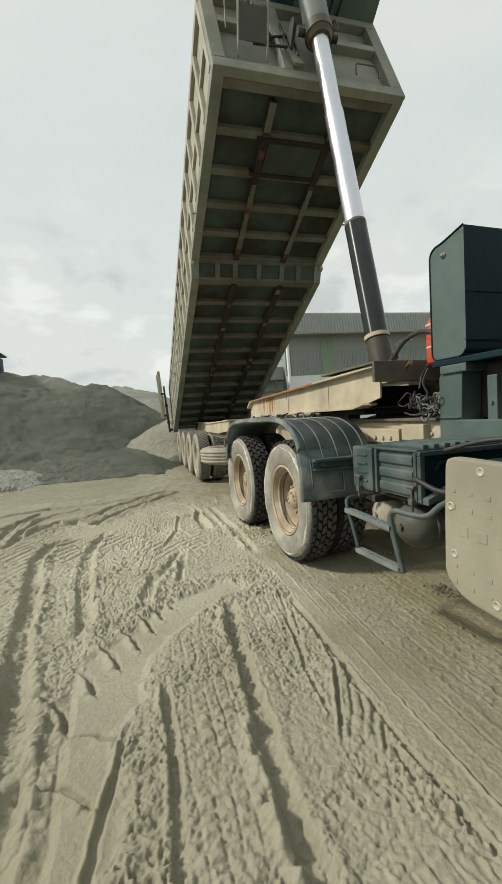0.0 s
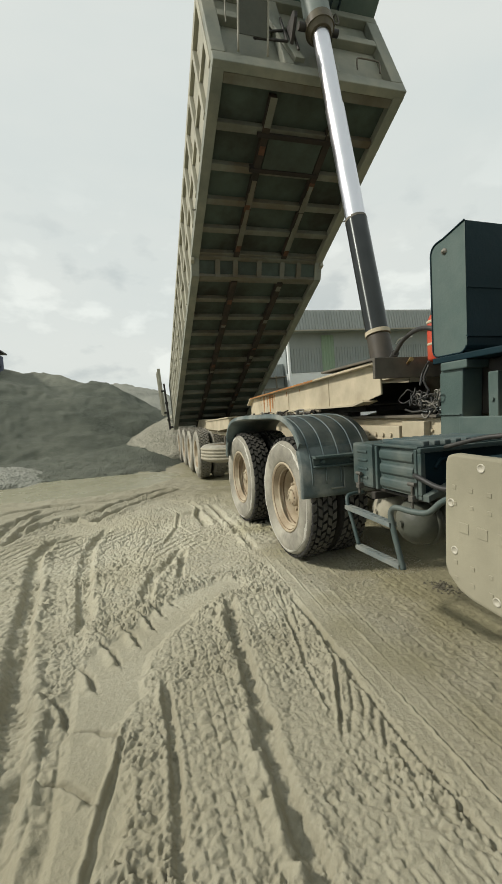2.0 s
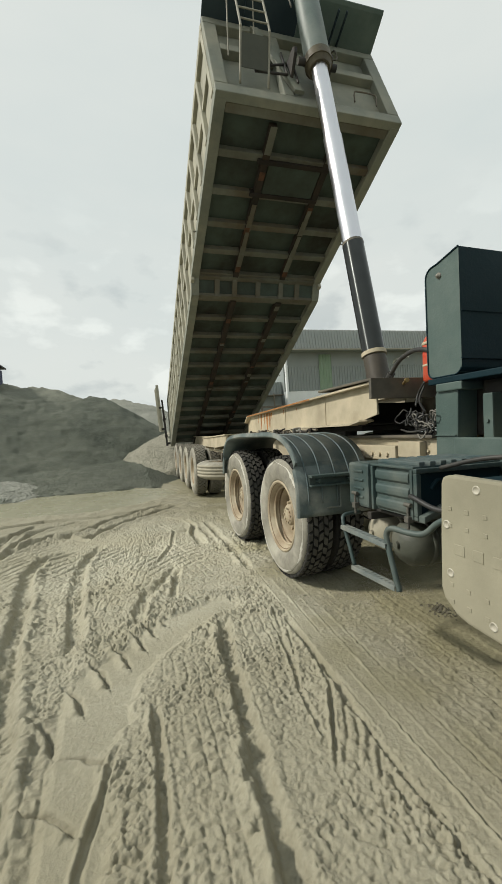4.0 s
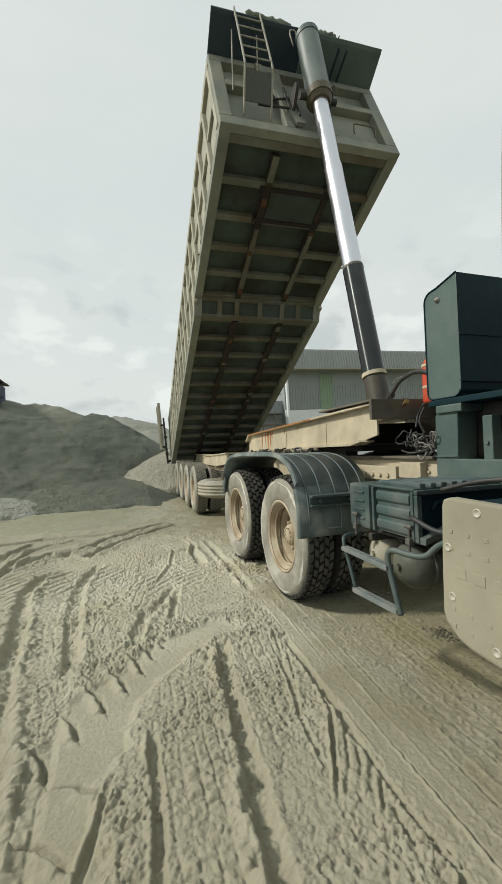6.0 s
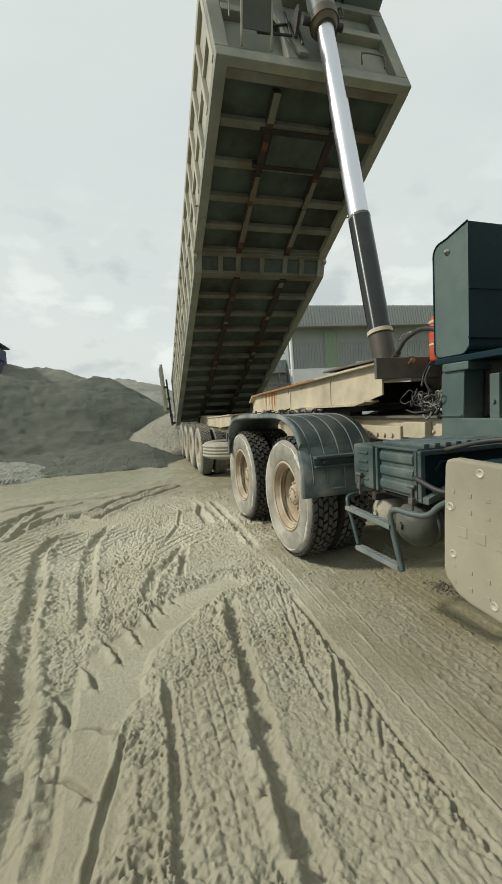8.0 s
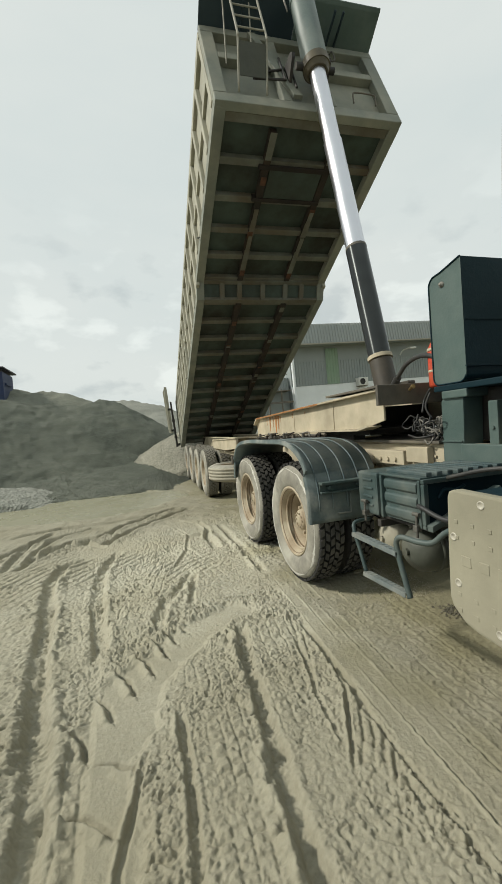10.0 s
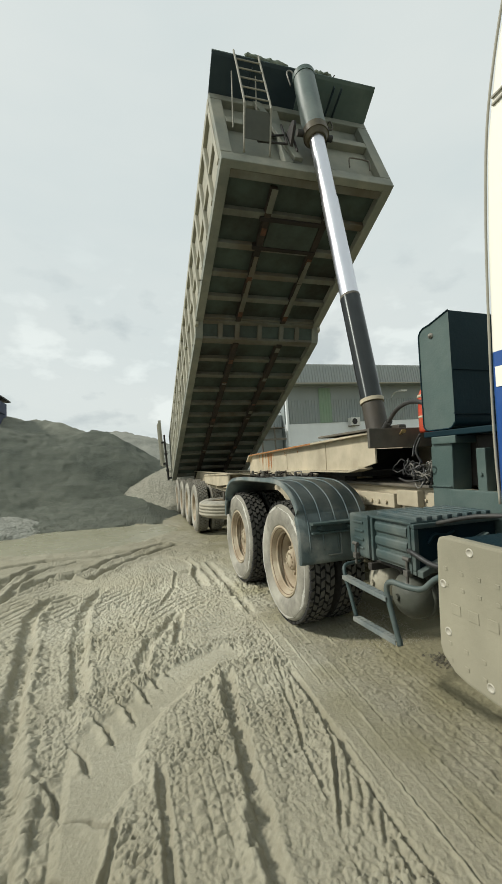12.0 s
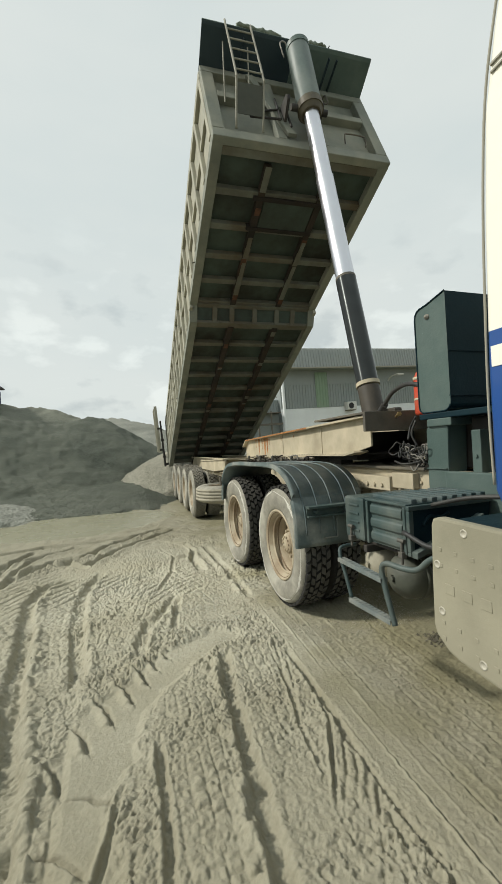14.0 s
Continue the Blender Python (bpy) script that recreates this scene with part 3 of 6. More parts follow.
def cells2(x, y, size, seed):
    """Distance to the nearest and the second nearest of scattered points, in cells."""
    x, y = x / size, y / size
    i, j = np.floor(x).astype(np.int64), np.floor(y).astype(np.int64)
    f1, f2 = np.full(x.shape, 9.0), np.full(x.shape, 9.0)
    for di in (-1, 0, 1):
        for dj in (-1, 0, 1):
            qx = i + di + hash2(i + di, j + dj, seed)
            qy = j + dj + hash2(i + di, j + dj, seed + 1)
            d = np.hypot(qx - x, qy - y)
            f2 = np.minimum(f2, np.maximum(f1, d))
            f1 = np.minimum(f1, d)
    return f1, f2


SKID = [(-1.90, -0.40), (-2.28, -0.60), (-2.50, -0.85), (-2.66, -1.08), (-2.77, -1.34), (-2.85, -1.65), (-2.92, -2.0), (-3.0, -2.4)]


def ground_height(x, y):
    near = np.clip(1.25 - np.hypot(x + 2.2, y) / 14, 0, 1)
    # the truck's own lane is pressed flat, the rest is churned
    edge = -1.53 + 0.075 * (y + 0.9)
    lane = np.clip((x - edge) / 0.06, 0, 1) * np.clip((0.9 - y) / 0.8, 0, 1)
    d, run, _, _ = line_field(x + 0.05 * vnoise(x, y, 0.16, 18) + 0.02 * vnoise(x, y, 0.05, 19), y, SKID)
    pressed = np.clip((0.15 + 0.05 * np.clip(run, 0, 2) - d) / 0.05, 0, 1)
    beside = np.clip((x + 2.1) / 0.15, 0, 1) * np.clip((edge - x) / 0.1, 0, 1) * np.clip((-1.0 - y) / 0.5, 0, 1)
    rough = np.clip(0.85 + 0.5 * vnoise(x, y, 0.5, 3), 0.3, 1.15) * (1 - 0.86 * lane) * (1 - 0.93 * pressed) * (1 - 0.2 * beside)
    z = 0.026 * vnoise(x, y, 1.7, 1) + 0.012 * (1 - 0.5 * lane) * vnoise(x, y, 0.6, 2) - 0.024 * pressed
    # tyre prints: flat block beds with walls of squeezed mud between them
    for line, half, step, relief, sink in TRACKS:
        d, run, side, total = line_field(x + 0.010 * vnoise(x, y, 0.1, 61), y + 0.010 * vnoise(x, y, 0.1, 62), line)
        inside = np.clip((half - d) / 0.03, 0, 1) * np.clip(run / 0.1, 0, 1) * np.clip((total - run) / 0.1, 0, 1)
        across = d * side / half
        column = np.floor(2.5 * across + 8)
        t = (run / step + 0.5 * column) % 1.0
        u = (2.5 * across + 8) % 1.0
        gap = np.minimum(np.minimum(t, 1 - t), np.minimum(u, 1 - u) * 0.9)
        wall = np.clip(1 - (gap + 0.06 * vnoise(x, y, 0.03, 10)) / 0.14, 0, 1)
        clear = np.clip(0.6 + 1.5 * vnoise(x, y, 0.2, 9), 0.0, 1.0)
        z += inside * (relief * (1 - wall) * clear * (0.7 + 0.5 * vnoise(x, y, 0.02, 63)) - sink)
        rough = rough * (1 - 0.55 * inside * clear)
    # a trodden crust: flat tops broken by pits of several sizes, with crumbs pushed up between them
    p, q = 0.8 * x - 0.6 * y, 0.6 * x + 0.8 * y
    p, q = p + 0.008 * vnoise(x, y, 0.05, 21), q + 0.008 * vnoise(x, y, 0.05, 22)
    pit = np.clip(3.2 * (vnoise(p, q, 0.027, 31) + 0.6 * vnoise(q, p, 0.015, 32) - 0.10), 0, 1)
    fine = np.clip(2.4 * (vnoise(q, p, 0.014, 5) + 0.4 * vnoise(p, q, 0.009, 34) - 0.05), 0, 1)
    g1, g2 = cells2(q + 0.012 * vnoise(p, q, 0.05, 33), p, 0.026, 35)
    clod = np.clip((g2 - g1) / 0.30, 0, 1) * np.clip(0.2 + 1.8 * vnoise(p, q, 0.045, 36), 0, 1)
    patch = np.clip(0.62 + 0.9 * vnoise(x, y, 0.22, 4), 0.15, 1.1)
    near = near * np.clip(1.65 - 0.4 * y, 0.18, 1)
    z += np.clip((y - 1.0) / 2, 0, 1) * rough * (0.012 * vnoise(p, q, 0.13, 23) + 0.008 * np.abs(vnoise(q, p, 0.09, 24)))
    z += near * rough * (-0.017 * pit * patch - 0.009 * fine + 0.014 * clod * patch + 0.005 * vnoise(x, y, 0.15, 8))
    z += near * (0.25 + 0.75 * rough) * (0.0022 * vnoise(p, q, 0.030, 9) + 0.0016 * vnoise(p, q, 0.014, 7))
    for n, (line, half, depth, ridge) in enumerate(RUTS):
        calm = np.clip(1.3 - 0.5 * y, 0.12, 1)
        wob = (0.22 * half) * vnoise(x, y, 0.22, 11 + n) + min(0.012, 0.25 * half) * calm * vnoise(x, y, 0.05, 12)
        d, run, side, total = line_field(x + wob, y - wob, line)
        half = 0.78 * half
        ends = np.clip(run / 0.15, 0.1, 1) * np.clip((total - run) / 0.15, 0.1, 1)
        cut = 1 / (1 + np.exp((d - half) / (0.16 * half)))
        bank = np.exp(-((d - 1.9 * half) / (0.75 * half)) ** 2) * (0.6 + (0.3 if half > 0.06 else 0.8) * calm * vnoise(x, y, 0.05, 13)) * (0.7 - 0.45 * side)
        z += ends * (ridge * bank - depth * cut * (0.85 + 0.35 * calm * vnoise(x, y, 0.09, 14)))
    # lug marks: a slit with the mud heaped along its outer side
    for n, ((ax, ay), (bx, by)) in enumerate(LUGS):
        ax, ay, bx, by = 1.2 * ax - 0.2 * bx, 1.2 * ay - 0.2 * by, 1.2 * bx - 0.2 * ax, 1.2 * by - 0.2 * ay
        mx, my = (ax + bx) / 2 + 0.25 * (by - ay) * -0.35, (ay + by) / 2 + 0.25 * (bx - ax) * 0.35
        d, run, side, total = line_field(x + 0.007 * vnoise(x, y, 0.06, 90 + n), y + 0.007 * vnoise(x, y, 0.05, 91), [(ax, ay), (mx, my), (bx, by)])
        fade = np.clip(run / 0.03, 0, 1) * np.clip((total - run) / 0.02, 0.35, 1)
        z = z - 0.030 * fade * np.exp(-(d / 0.013) ** 2) + 0.022 * fade * np.where(side < 0, np.exp(-((d - 0.028) / 0.022) ** 2), 0)
    # thin wavy ridges left by the truck's tyres, along the lane
    zig = np.abs((y / 0.075) % 1.0 - 0.5)
    w = x - 0.082 * y + 0.006 * vnoise(x, y, 0.5, 71) + 0.010 * zig + 0.003 * vnoise(x, y, 0.04, 73)
    lines = np.clip(14 * (np.cos(2 * np.pi * w / 0.088) - 0.90), 0, 1) * np.clip(0.55 + 1.3 * vnoise(x * 2.2, y * 0.35, 0.15, 72), 0, 1)
    sink = np.clip(14 * (np.cos(2 * np.pi * (w - 0.012) / 0.088) - 0.90), 0, 1) * np.clip(0.3 + 1.3 * vnoise(x * 2.2, y * 0.35, 0.15, 74), 0, 1)
    z += lane * np.clip((0.3 - y) / 0.5, 0, 1) * (0.008 * lines - 0.012 * sink + 0.0008 * vnoise(x, y * 0.3, 0.05, 15))
    grain = np.clip((x + 1.25 - 0.08 * y) / 0.3, 0, 1) * lane
    z += 0.006 * grain * np.clip(2 * vnoise(p, q, 0.022, 77) - 0.3, 0, 1)
    bend = np.hypot(x + 0.2, y + 1.2) + 0.03 * vnoise(x, y, 0.3, 75)
    comb = np.clip(3 * (np.cos(2 * np.pi * bend / 0.10) - 0.5), 0, 1)
    z -= 0.018 * comb * np.clip(0.3 + 1.4 * vnoise(x, y, 0.7, 76), 0, 1) * np.clip((y - 0.2) / 0.8, 0, 1) * np.clip((4.6 - y) / 1.0, 0, 1) * np.clip((-1.5 - x) / 0.4, 0, 1)
    for k, (line, depth) in enumerate(SCRATCHES):
        d, run, side, total = line_field(x + 0.008 * vnoise(x, y, 0.09, 80 + k), y, line)
        fade = np.clip(run / 0.04, 0, 1) * np.clip(1.25 - run / total, 0, 1)
        z = z - 0.8 * depth * fade * np.exp(-(d / 0.0075) ** 2) + 0.3 * depth * fade * np.exp(-((d - 0.018) / 0.009) ** 2)
    z -= 0.022 * np.exp(-((x + 1.2) / 0.3) ** 2 - ((y + 0.1) / 0.35) ** 2)
    z -= 0.025 * np.clip(1.2 - np.abs(x + 0.95) / 0.33, 0, 1) * np.clip((-0.1 - y) / 0.4, 0, 1)
    px, py, ra, rb = PUDDLE
    e = ((x - px) / ra) ** 2 + ((y - py) / rb) ** 2 + 0.5 * vnoise(x, y, 0.9, 17)
    z -= 0.16 * np.clip(1.5 - e, 0, 0.7)
    # the yard falls a little towards the tipping place, and lies level under the truck
    return z - 0.012 - 0.05 * np.clip((y - 3.0) / 3.5, 0, 1) * np.clip((x + 2.4) / 1.2, 0, 1)


# steps are finest where the yard lies open and unshadowed by the truck
gx = axis_steps(-3.4, -0.85, 0.0085, 3.0, 1.2, 2600)
gx = np.concatenate([gx[gx < -3.05], np.arange(-3.05, -1.35, 0.0050), gx[gx > -1.35]])
gy = axis_steps(-2.62, 0.8, 0.0078, 0.2, 7.0, 2600)
gy = np.concatenate([gy[gy < -2.5], np.arange(-2.5, -0.9, 0.0046), gy[gy > -0.9]])
GX, GY = np.meshgrid(gx, gy)
gz = ground_height(GX, GY)
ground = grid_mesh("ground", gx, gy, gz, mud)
tagged(ground, "churned pale grey mud yard with ruts and tyre prints", "ground", kind="structure")



def scatter(name, label, xs, ys, zs, sizes, mat, seed):
    """Loose angular stones as one mesh."""
    rng = np.random.default_rng(seed)
    base = np.array([(1, 0, 0), (-1, 0, 0), (0, 1, 0), (0, -1, 0), (0, 0, 1), (0, 0, -1)], float)
    tri = np.array([(0, 2, 4), (2, 1, 4), (1, 3, 4), (3, 0, 4), (2, 0, 5), (1, 2, 5), (3, 1, 5), (0, 3, 5)])
    n = len(xs)
    q = rng.normal(size=(n, 3, 3))
    q, _ = np.linalg.qr(q)
    v = (base[None] * rng.uniform(0.6, 1.25, (n, 6, 1))) @ q * sizes[:, None, None] + np.stack([xs, ys, zs], -1)[:, None]
    f = tri[None] + 6 * np.arange(n)[:, None, None]
    me = bpy.data.meshes.new(name)
    me.from_pydata(v.reshape(-1, 3).tolist(), [], f.reshape(-1, 3).tolist())
    me.materials.append(mat)
    return tagged(new(name, me), label, "stones", kind="stuff")


rng = np.random.default_rng(4)
cx = np.concatenate([rng.uniform(-1.35, -0.3, 7000), rng.uniform(-3.6, -1.3, 6000)])
cy = np.concatenate([rng.uniform(-1.7, 0.4, 7000), rng.uniform(-1.2, 3.2, 6000)])
arc, _, _, _ = line_field(cx, cy, [(-3.2, -2.4), (-2.84, -1.62), (-2.5, -1.02), (-2.0, -0.52), (-1.8, -0.44)])
keep = (vnoise(cx, cy, 0.35, 90) + 0.5 * vnoise(cx, cy, 1.1, 91) > -0.05) & (arc > 0.2)
cx, cy = cx[keep], cy[keep]
size = rng.uniform(0.0025, 0.0065, len(cx)) * (1 + 0.7 * (rng.random(len(cx)) > 0.93))
scatter("mud_crumbs", "small loose crumbs of dry mud and grit", cx, cy, ground_height(cx, cy) + 0.3 * size, size, pebble, 5)

# a clump of dark clods under the truck
cx, cy = rng.normal(-0.49, 0.035, 150), rng.normal(-1.13, 0.055, 150)
size = rng.uniform(0.004, 0.013, len(cx))
scatter("damp_clods", "clump of dark mud clods under the truck", cx, cy, ground_height(cx, cy) + 0.25 * size, size, clod_mud, 8)

# dried, crumbled ridges beside the wheels
cx = np.concatenate([rng.normal(-1.86, 0.2, 2600), rng.normal(-2.15, 0.16, 1200)])
cy = np.concatenate([rng.normal(0.15, 0.42, 2600), rng.normal(0.9, 0.4, 1200)])
keep = vnoise(cx, cy, 0.16, 93) > -0.05
cx, cy = cx[keep], cy[keep]
size = rng.uniform(0.002, 0.006, len(cx)) * (1 + 0.7 * (rng.random(len(cx)) > 0.95))
scatter("dry_crumbs", "pale dried crumbs of mud in a loose patch", cx, cy, ground_height(cx, cy) + 0.4 * size, size, dry_crumb, 6)

bm = bmesh.new()
px, py, ra, rb = PUDDLE
ring = [bm.verts.new((px + ra * 1.3 * math.cos(a), py + rb * 1.3 * math.sin(a), -0.05)) for a in [2 * math.pi * k / 64 for k in range(64)]]
bm.faces.new(ring)
water = part("water", bm, puddle_water)
tagged(water, "shallow puddle of still brown muddy water in the yard", "puddle", kind="structure")


# ---- gravel heaps ----
def heap(name, label, cones, xs, ys, mat, apron=0.0, rough=0.06, seed=0, stones=0, reach=12.5):
    X, Y = np.meshgrid(xs, ys)
    z = np.full(X.shape, -0.6)
    for cx, cy, h, slope in cones:
        wx, wy = X + 0.35 * vnoise(X, Y, 1.9, seed + 1), Y + 0.35 * vnoise(X, Y, 1.9, seed + 2)
        r = np.hypot(wx - cx, wy - cy)
        c = h - slope * (np.sqrt(r * r + 1.0) - 1.0)
        k = 0.22
        hh = np.clip(0.5 + 0.5 * (z - c) / k, 0, 1)
        z = c * (1 - hh) + z * hh + k * hh * (1 - hh)
    z += rough * vnoise(X, Y, 0.8, seed + 3) + 0.5 * rough * vnoise(X, Y, 0.22, seed + 4) + 0.35 * rough * vnoise(X, Y, 0.09, seed + 5)
    if apron:
        flat = apron - 0.13 * np.maximum(0, 11.6 - Y) + 0.04 * vnoise(X, Y, 0.5, seed + 6) + 0.03 * vnoise(X, Y, 0.12, seed + 7)
        flat = np.where((X > -0.7) | (Y > 14), -0.6, flat - 0.3 * np.maximum(0, X + 1.7))
        z = np.maximum(z, flat)
    edge = np.minimum.reduce([X - xs[0], xs[-1] - X, Y - ys[0], ys[-1] - Y])
    z = np.where(edge < 0.05, -0.6, z)
    if stones:
        rng = np.random.default_rng(seed)
        i, j = rng.integers(2, len(ys) - 2, stones), rng.integers(2, len(xs) - 2, stones)
        ok = (z[i, j] > -0.08) & (ys[i] < reach)
        i, j = i[ok], j[ok]
        size = rng.uniform(0.010, 0.024, len(i))
        scatter("loose_gravel", "loose angular stones on the gravel heap", xs[j] + rng.uniform(-0.03, 0.03, len(i)), ys[i] + rng.uniform(-0.03, 0.03, len(i)), z[i, j] + 0.3 * size, size, mat, seed + 1)
    return tagged(grid_mesh(name, xs, ys, z, mat), label, "gravel heap", "gravel heaps", "stuff")


heap("gravel_heap", "large heap of dark grey crushed stone behind the puddle",
     [(-3.55, 16.0, 3.15, 0.64), (-5.2, 15.6, 2.95, 0.60), (-7.2, 15.4, 3.3, 0.6), (-9.8, 15.0, 3.55, 0.6), (-12.8, 15.0, 3.6, 0.6), (-16.5, 15.2, 3.4, 0.6)],
     np.arange(-19, 2.2, 0.07), np.arange(7.2, 22, 0.07), dark_gravel, apron=0.53, rough=0.08, seed=20, stones=14000)
heap("gravel_heap", "fresh small heap of pale gravel poured at the tailgate", [(0.35, 12.3, 1.66, 0.60)],
     np.arange(-3.6, 4.2, 0.05), np.arange(9.3, 16, 0.05), light_gravel, rough=0.04, seed=40, stones=5000, reach=13)
heap("gravel_heap", "low patch of pale gravel at the foot of the dark heap", [(-5.85, 8.0, 0.30, 0.34), (-6.9, 8.1, 0.4, 0.36)],
     np.arange(-8.2, -3.4, 0.05), np.arange(6.6, 9.6, 0.05), pale_gravel, rough=0.05, seed=50)
heap("gravel_heap", "broad weathered grey gravel heap with a rounded crest",
     [(-9.0, 25, 4.85, 0.42), (-6.9, 24.5, 4.6, 0.5), (-12.5, 25, 5.2, 0.45), (-5.4, 24, 3.9, 0.5), (-17, 26, 5.0, 0.45)], np.arange(-26, 2, 0.16), np.arange(14, 36, 0.16), mid_gravel, rough=0.12, seed=60)
heap("gravel_heap", "distant pale grey gravel heap behind the trailer", [(-2.2, 33, 4.45, 0.36), (-0.4, 32, 4.0, 0.5), (1.6, 30, 2.6, 0.5)], np.arange(-14, 12, 0.18), np.arange(22, 45, 0.18), pale_gravel, rough=0.14, seed=80)


# ---- wheels ----
def wheel_meshes(drive):
    """Tyre, rim and hub of a wheel whose outer face looks to -x, with the outer sidewall plane at x = 0."""
    out = {}
    W, R = 0.28, 0.52
    bm = bmesh.new()
    base = R - (0.024 if drive else 0.008)
    lathe(bm, [(0.035, 0.295), (0.012, 0.32), (-0.004, 0.38), (0.0, 0.43), (0.018, 0.478), (0.04, base - 0.006), (0.06, base),
               (W - 0.06, base), (W - 0.04, base - 0.006), (W - 0.018, 0.478), (W, 0.43), (W - 0.012, 0.32), (W - 0.035, 0.295)], 0, 72, closed=True)
    for f in bm.faces:
        c = f.calc_center_median()
        r = math.hypot(c.y, c.z)
        f.material_index = 1 if r < base - 0.012 and c.x < W / 2 else 0
    if drive:
        rows, count = 5, 40
        for k in range(rows):
            x0 = 0.03 + k * (W - 0.06) / rows + 0.005
            x1 = x0 + (W - 0.06) / rows - 0.008
            for i in range(count):
                a = 2 * math.pi * (i + 0.5 * (k % 2)) / count
                da = 2 * math.pi / count * 0.40
                skew = 0.020 * (1 if k % 2 else -1)
                rt = R - (0.006 if k in (0, rows - 1) else 0)
                v = []
                for rr, sh in ((base - 0.004, 1.0), (rt, 0.88)):
                    for xx, s in ((x0, -1), (x1, 1)):
                        for sg in (-1, 1):
                            ang = a + sg * da * sh + s * skew
                            v.append(bm.verts.new((xx, rr * math.cos(ang), rr * math.sin(ang))))
                for q in ((4, 5, 7, 6), (0, 1, 5, 4), (2, 6, 7, 3), (0, 4, 6, 2), (1, 3, 7, 5)):
                    bm.faces.new([v[n] for n in q]).material_index = 2 if q[0] == 4 else 0
    else:
        for k in range(4):
            x0 = 0.045 + k * 0.052
            lathe(bm, [(x0, base - 0.002), (x0 + 0.003, R), (x0 + 0.033, R), (x0 + 0.036, base - 0.002)], 0, 72)
    out["tyre"] = bm
    bm = bmesh.new()
    lathe(bm, [(0.052, 0.302), (0.020, 0.305), (0.014, 0.292), (0.03, 0.281), (0.045, 0.262), (0.12, 0.252), (0.125, 0.235), (0.19, 0.228), (0.24, 0.225)], 0, 56)
    lathe(bm, [(0.075, 0.256), (0.068, 0.250), (0.068, 0.243), (0.078, 0.238)], 0, 56)
    out["rim"] = bm
    bm = bmesh.new()
    lathe(bm, [(0.215, 0.235), (0.20, 0.2), (0.172, 0.165), (0.172, 0.105), (0.16, 0.10), (0.105, 0.088), (0.09, 0.075), (0.09, 0.0)], 0, 40)
    for i in range(10):
        a = 2 * math.pi * i / 10
        y, z = 0.138 * math.cos(a), 0.138 * math.sin(a)
        rod(bm, (0.175, y, z), (0.142, y, z), 0.017, 0.015, 6)
        y, z = 0.06 * math.cos(a), 0.06 * math.sin(a)
        rod(bm, (0.095, y, z), (0.08, y, z), 0.009, 0.009, 6)
    out["wheel"] = bm
    return out


def make_wheel(parent, m, drive=True, name="wheel", splash_ring=True, tread=None):
    meshes = wheel_meshes(drive)
    hub = part(name, meshes["wheel"], rim_paint, parent, m=m)
    part("tyre", meshes["tyre"], [tread or rubber, sidewall, tread or worn_block], hub, "dusty black tyre with mud-coated sidewall")
    part("rim", meshes["rim"], rim_paint, hub, "cream painted steel rim with rust")
    # rust-brown rings that also put the shade of the rim's grooves into colour
    bm = lathe(bmesh.new(), [(0.0335, 0.2805), (0.030, 0.283), (0.026, 0.2795), (0.032, 0.276)], 0, 56)
    lathe(bm, [(0.1215, 0.2515), (0.117, 0.2500), (0.122, 0.240), (0.126, 0.2365)], 0, 56)
    part("lock_ring", bm, rim_shade_rust, hub, "rust-brown ring with groove shade in its colour")
    if splash_ring:
        bm = bmesh.new()
        seg = 220
        ring = []
        for i in range(seg):
            a = 2 * math.pi * i / seg
            w = 0.0015 + 0.015 * max(0, noise.noise((3 * math.cos(a), 3 * math.sin(a), 1.7)) + 0.3) * (1 + 0.8 * noise.noise((14 * math.cos(a), 14 * math.sin(a), 2.2)))
            mid = 0.458 + 0.012 * noise.noise((5 * math.cos(a), 5 * math.sin(a), 4.2))
            ring.append([bm.verts.new((x, r * math.cos(a), r * math.sin(a))) for x, r in ((0.0025 + 0.3 * max(0.0, mid - w - 0.43), mid - w), (0.0055, mid), (0.0025 + 0.3 * max(0.0, mid + w - 0.43), mid + w))])
        for i in range(seg):
            p, q = ring[i], ring[(i + 1) % seg]
            for k in range(2):
                bm.faces.new((p[k], p[k + 1], q[k + 1], q[k])).smooth = True
        part("mud_ring", bm, splash, hub, "white dried mud smeared on the tyre shoulder")
    return hub


def copy_wheel(hub, parent, m):
    c = hub.copy()
    scene.collection.objects.link(c)
    c.parent = parent
    c.matrix_local = m
    for ch in hub.children:
        d = ch.copy()
        scene.collection.objects.link(d)
        d.parent = c
        d.matrix_local = ch.matrix_local
    return c


FLIP = Matrix.Rotation(math.pi, 4, "Z")

# ---- tractor unit ----
tractor = thing("tractor_unit", "dusty white and blue tractor unit with teal plastic fenders", "truck")
WIDE = Matrix.Diagonal((1.0, 1.04, 1.04, 1.0))
drive_wheel = make_wheel(tractor, Matrix.Translation((-1.225, -0.015, 0.512)) @ WIDE)
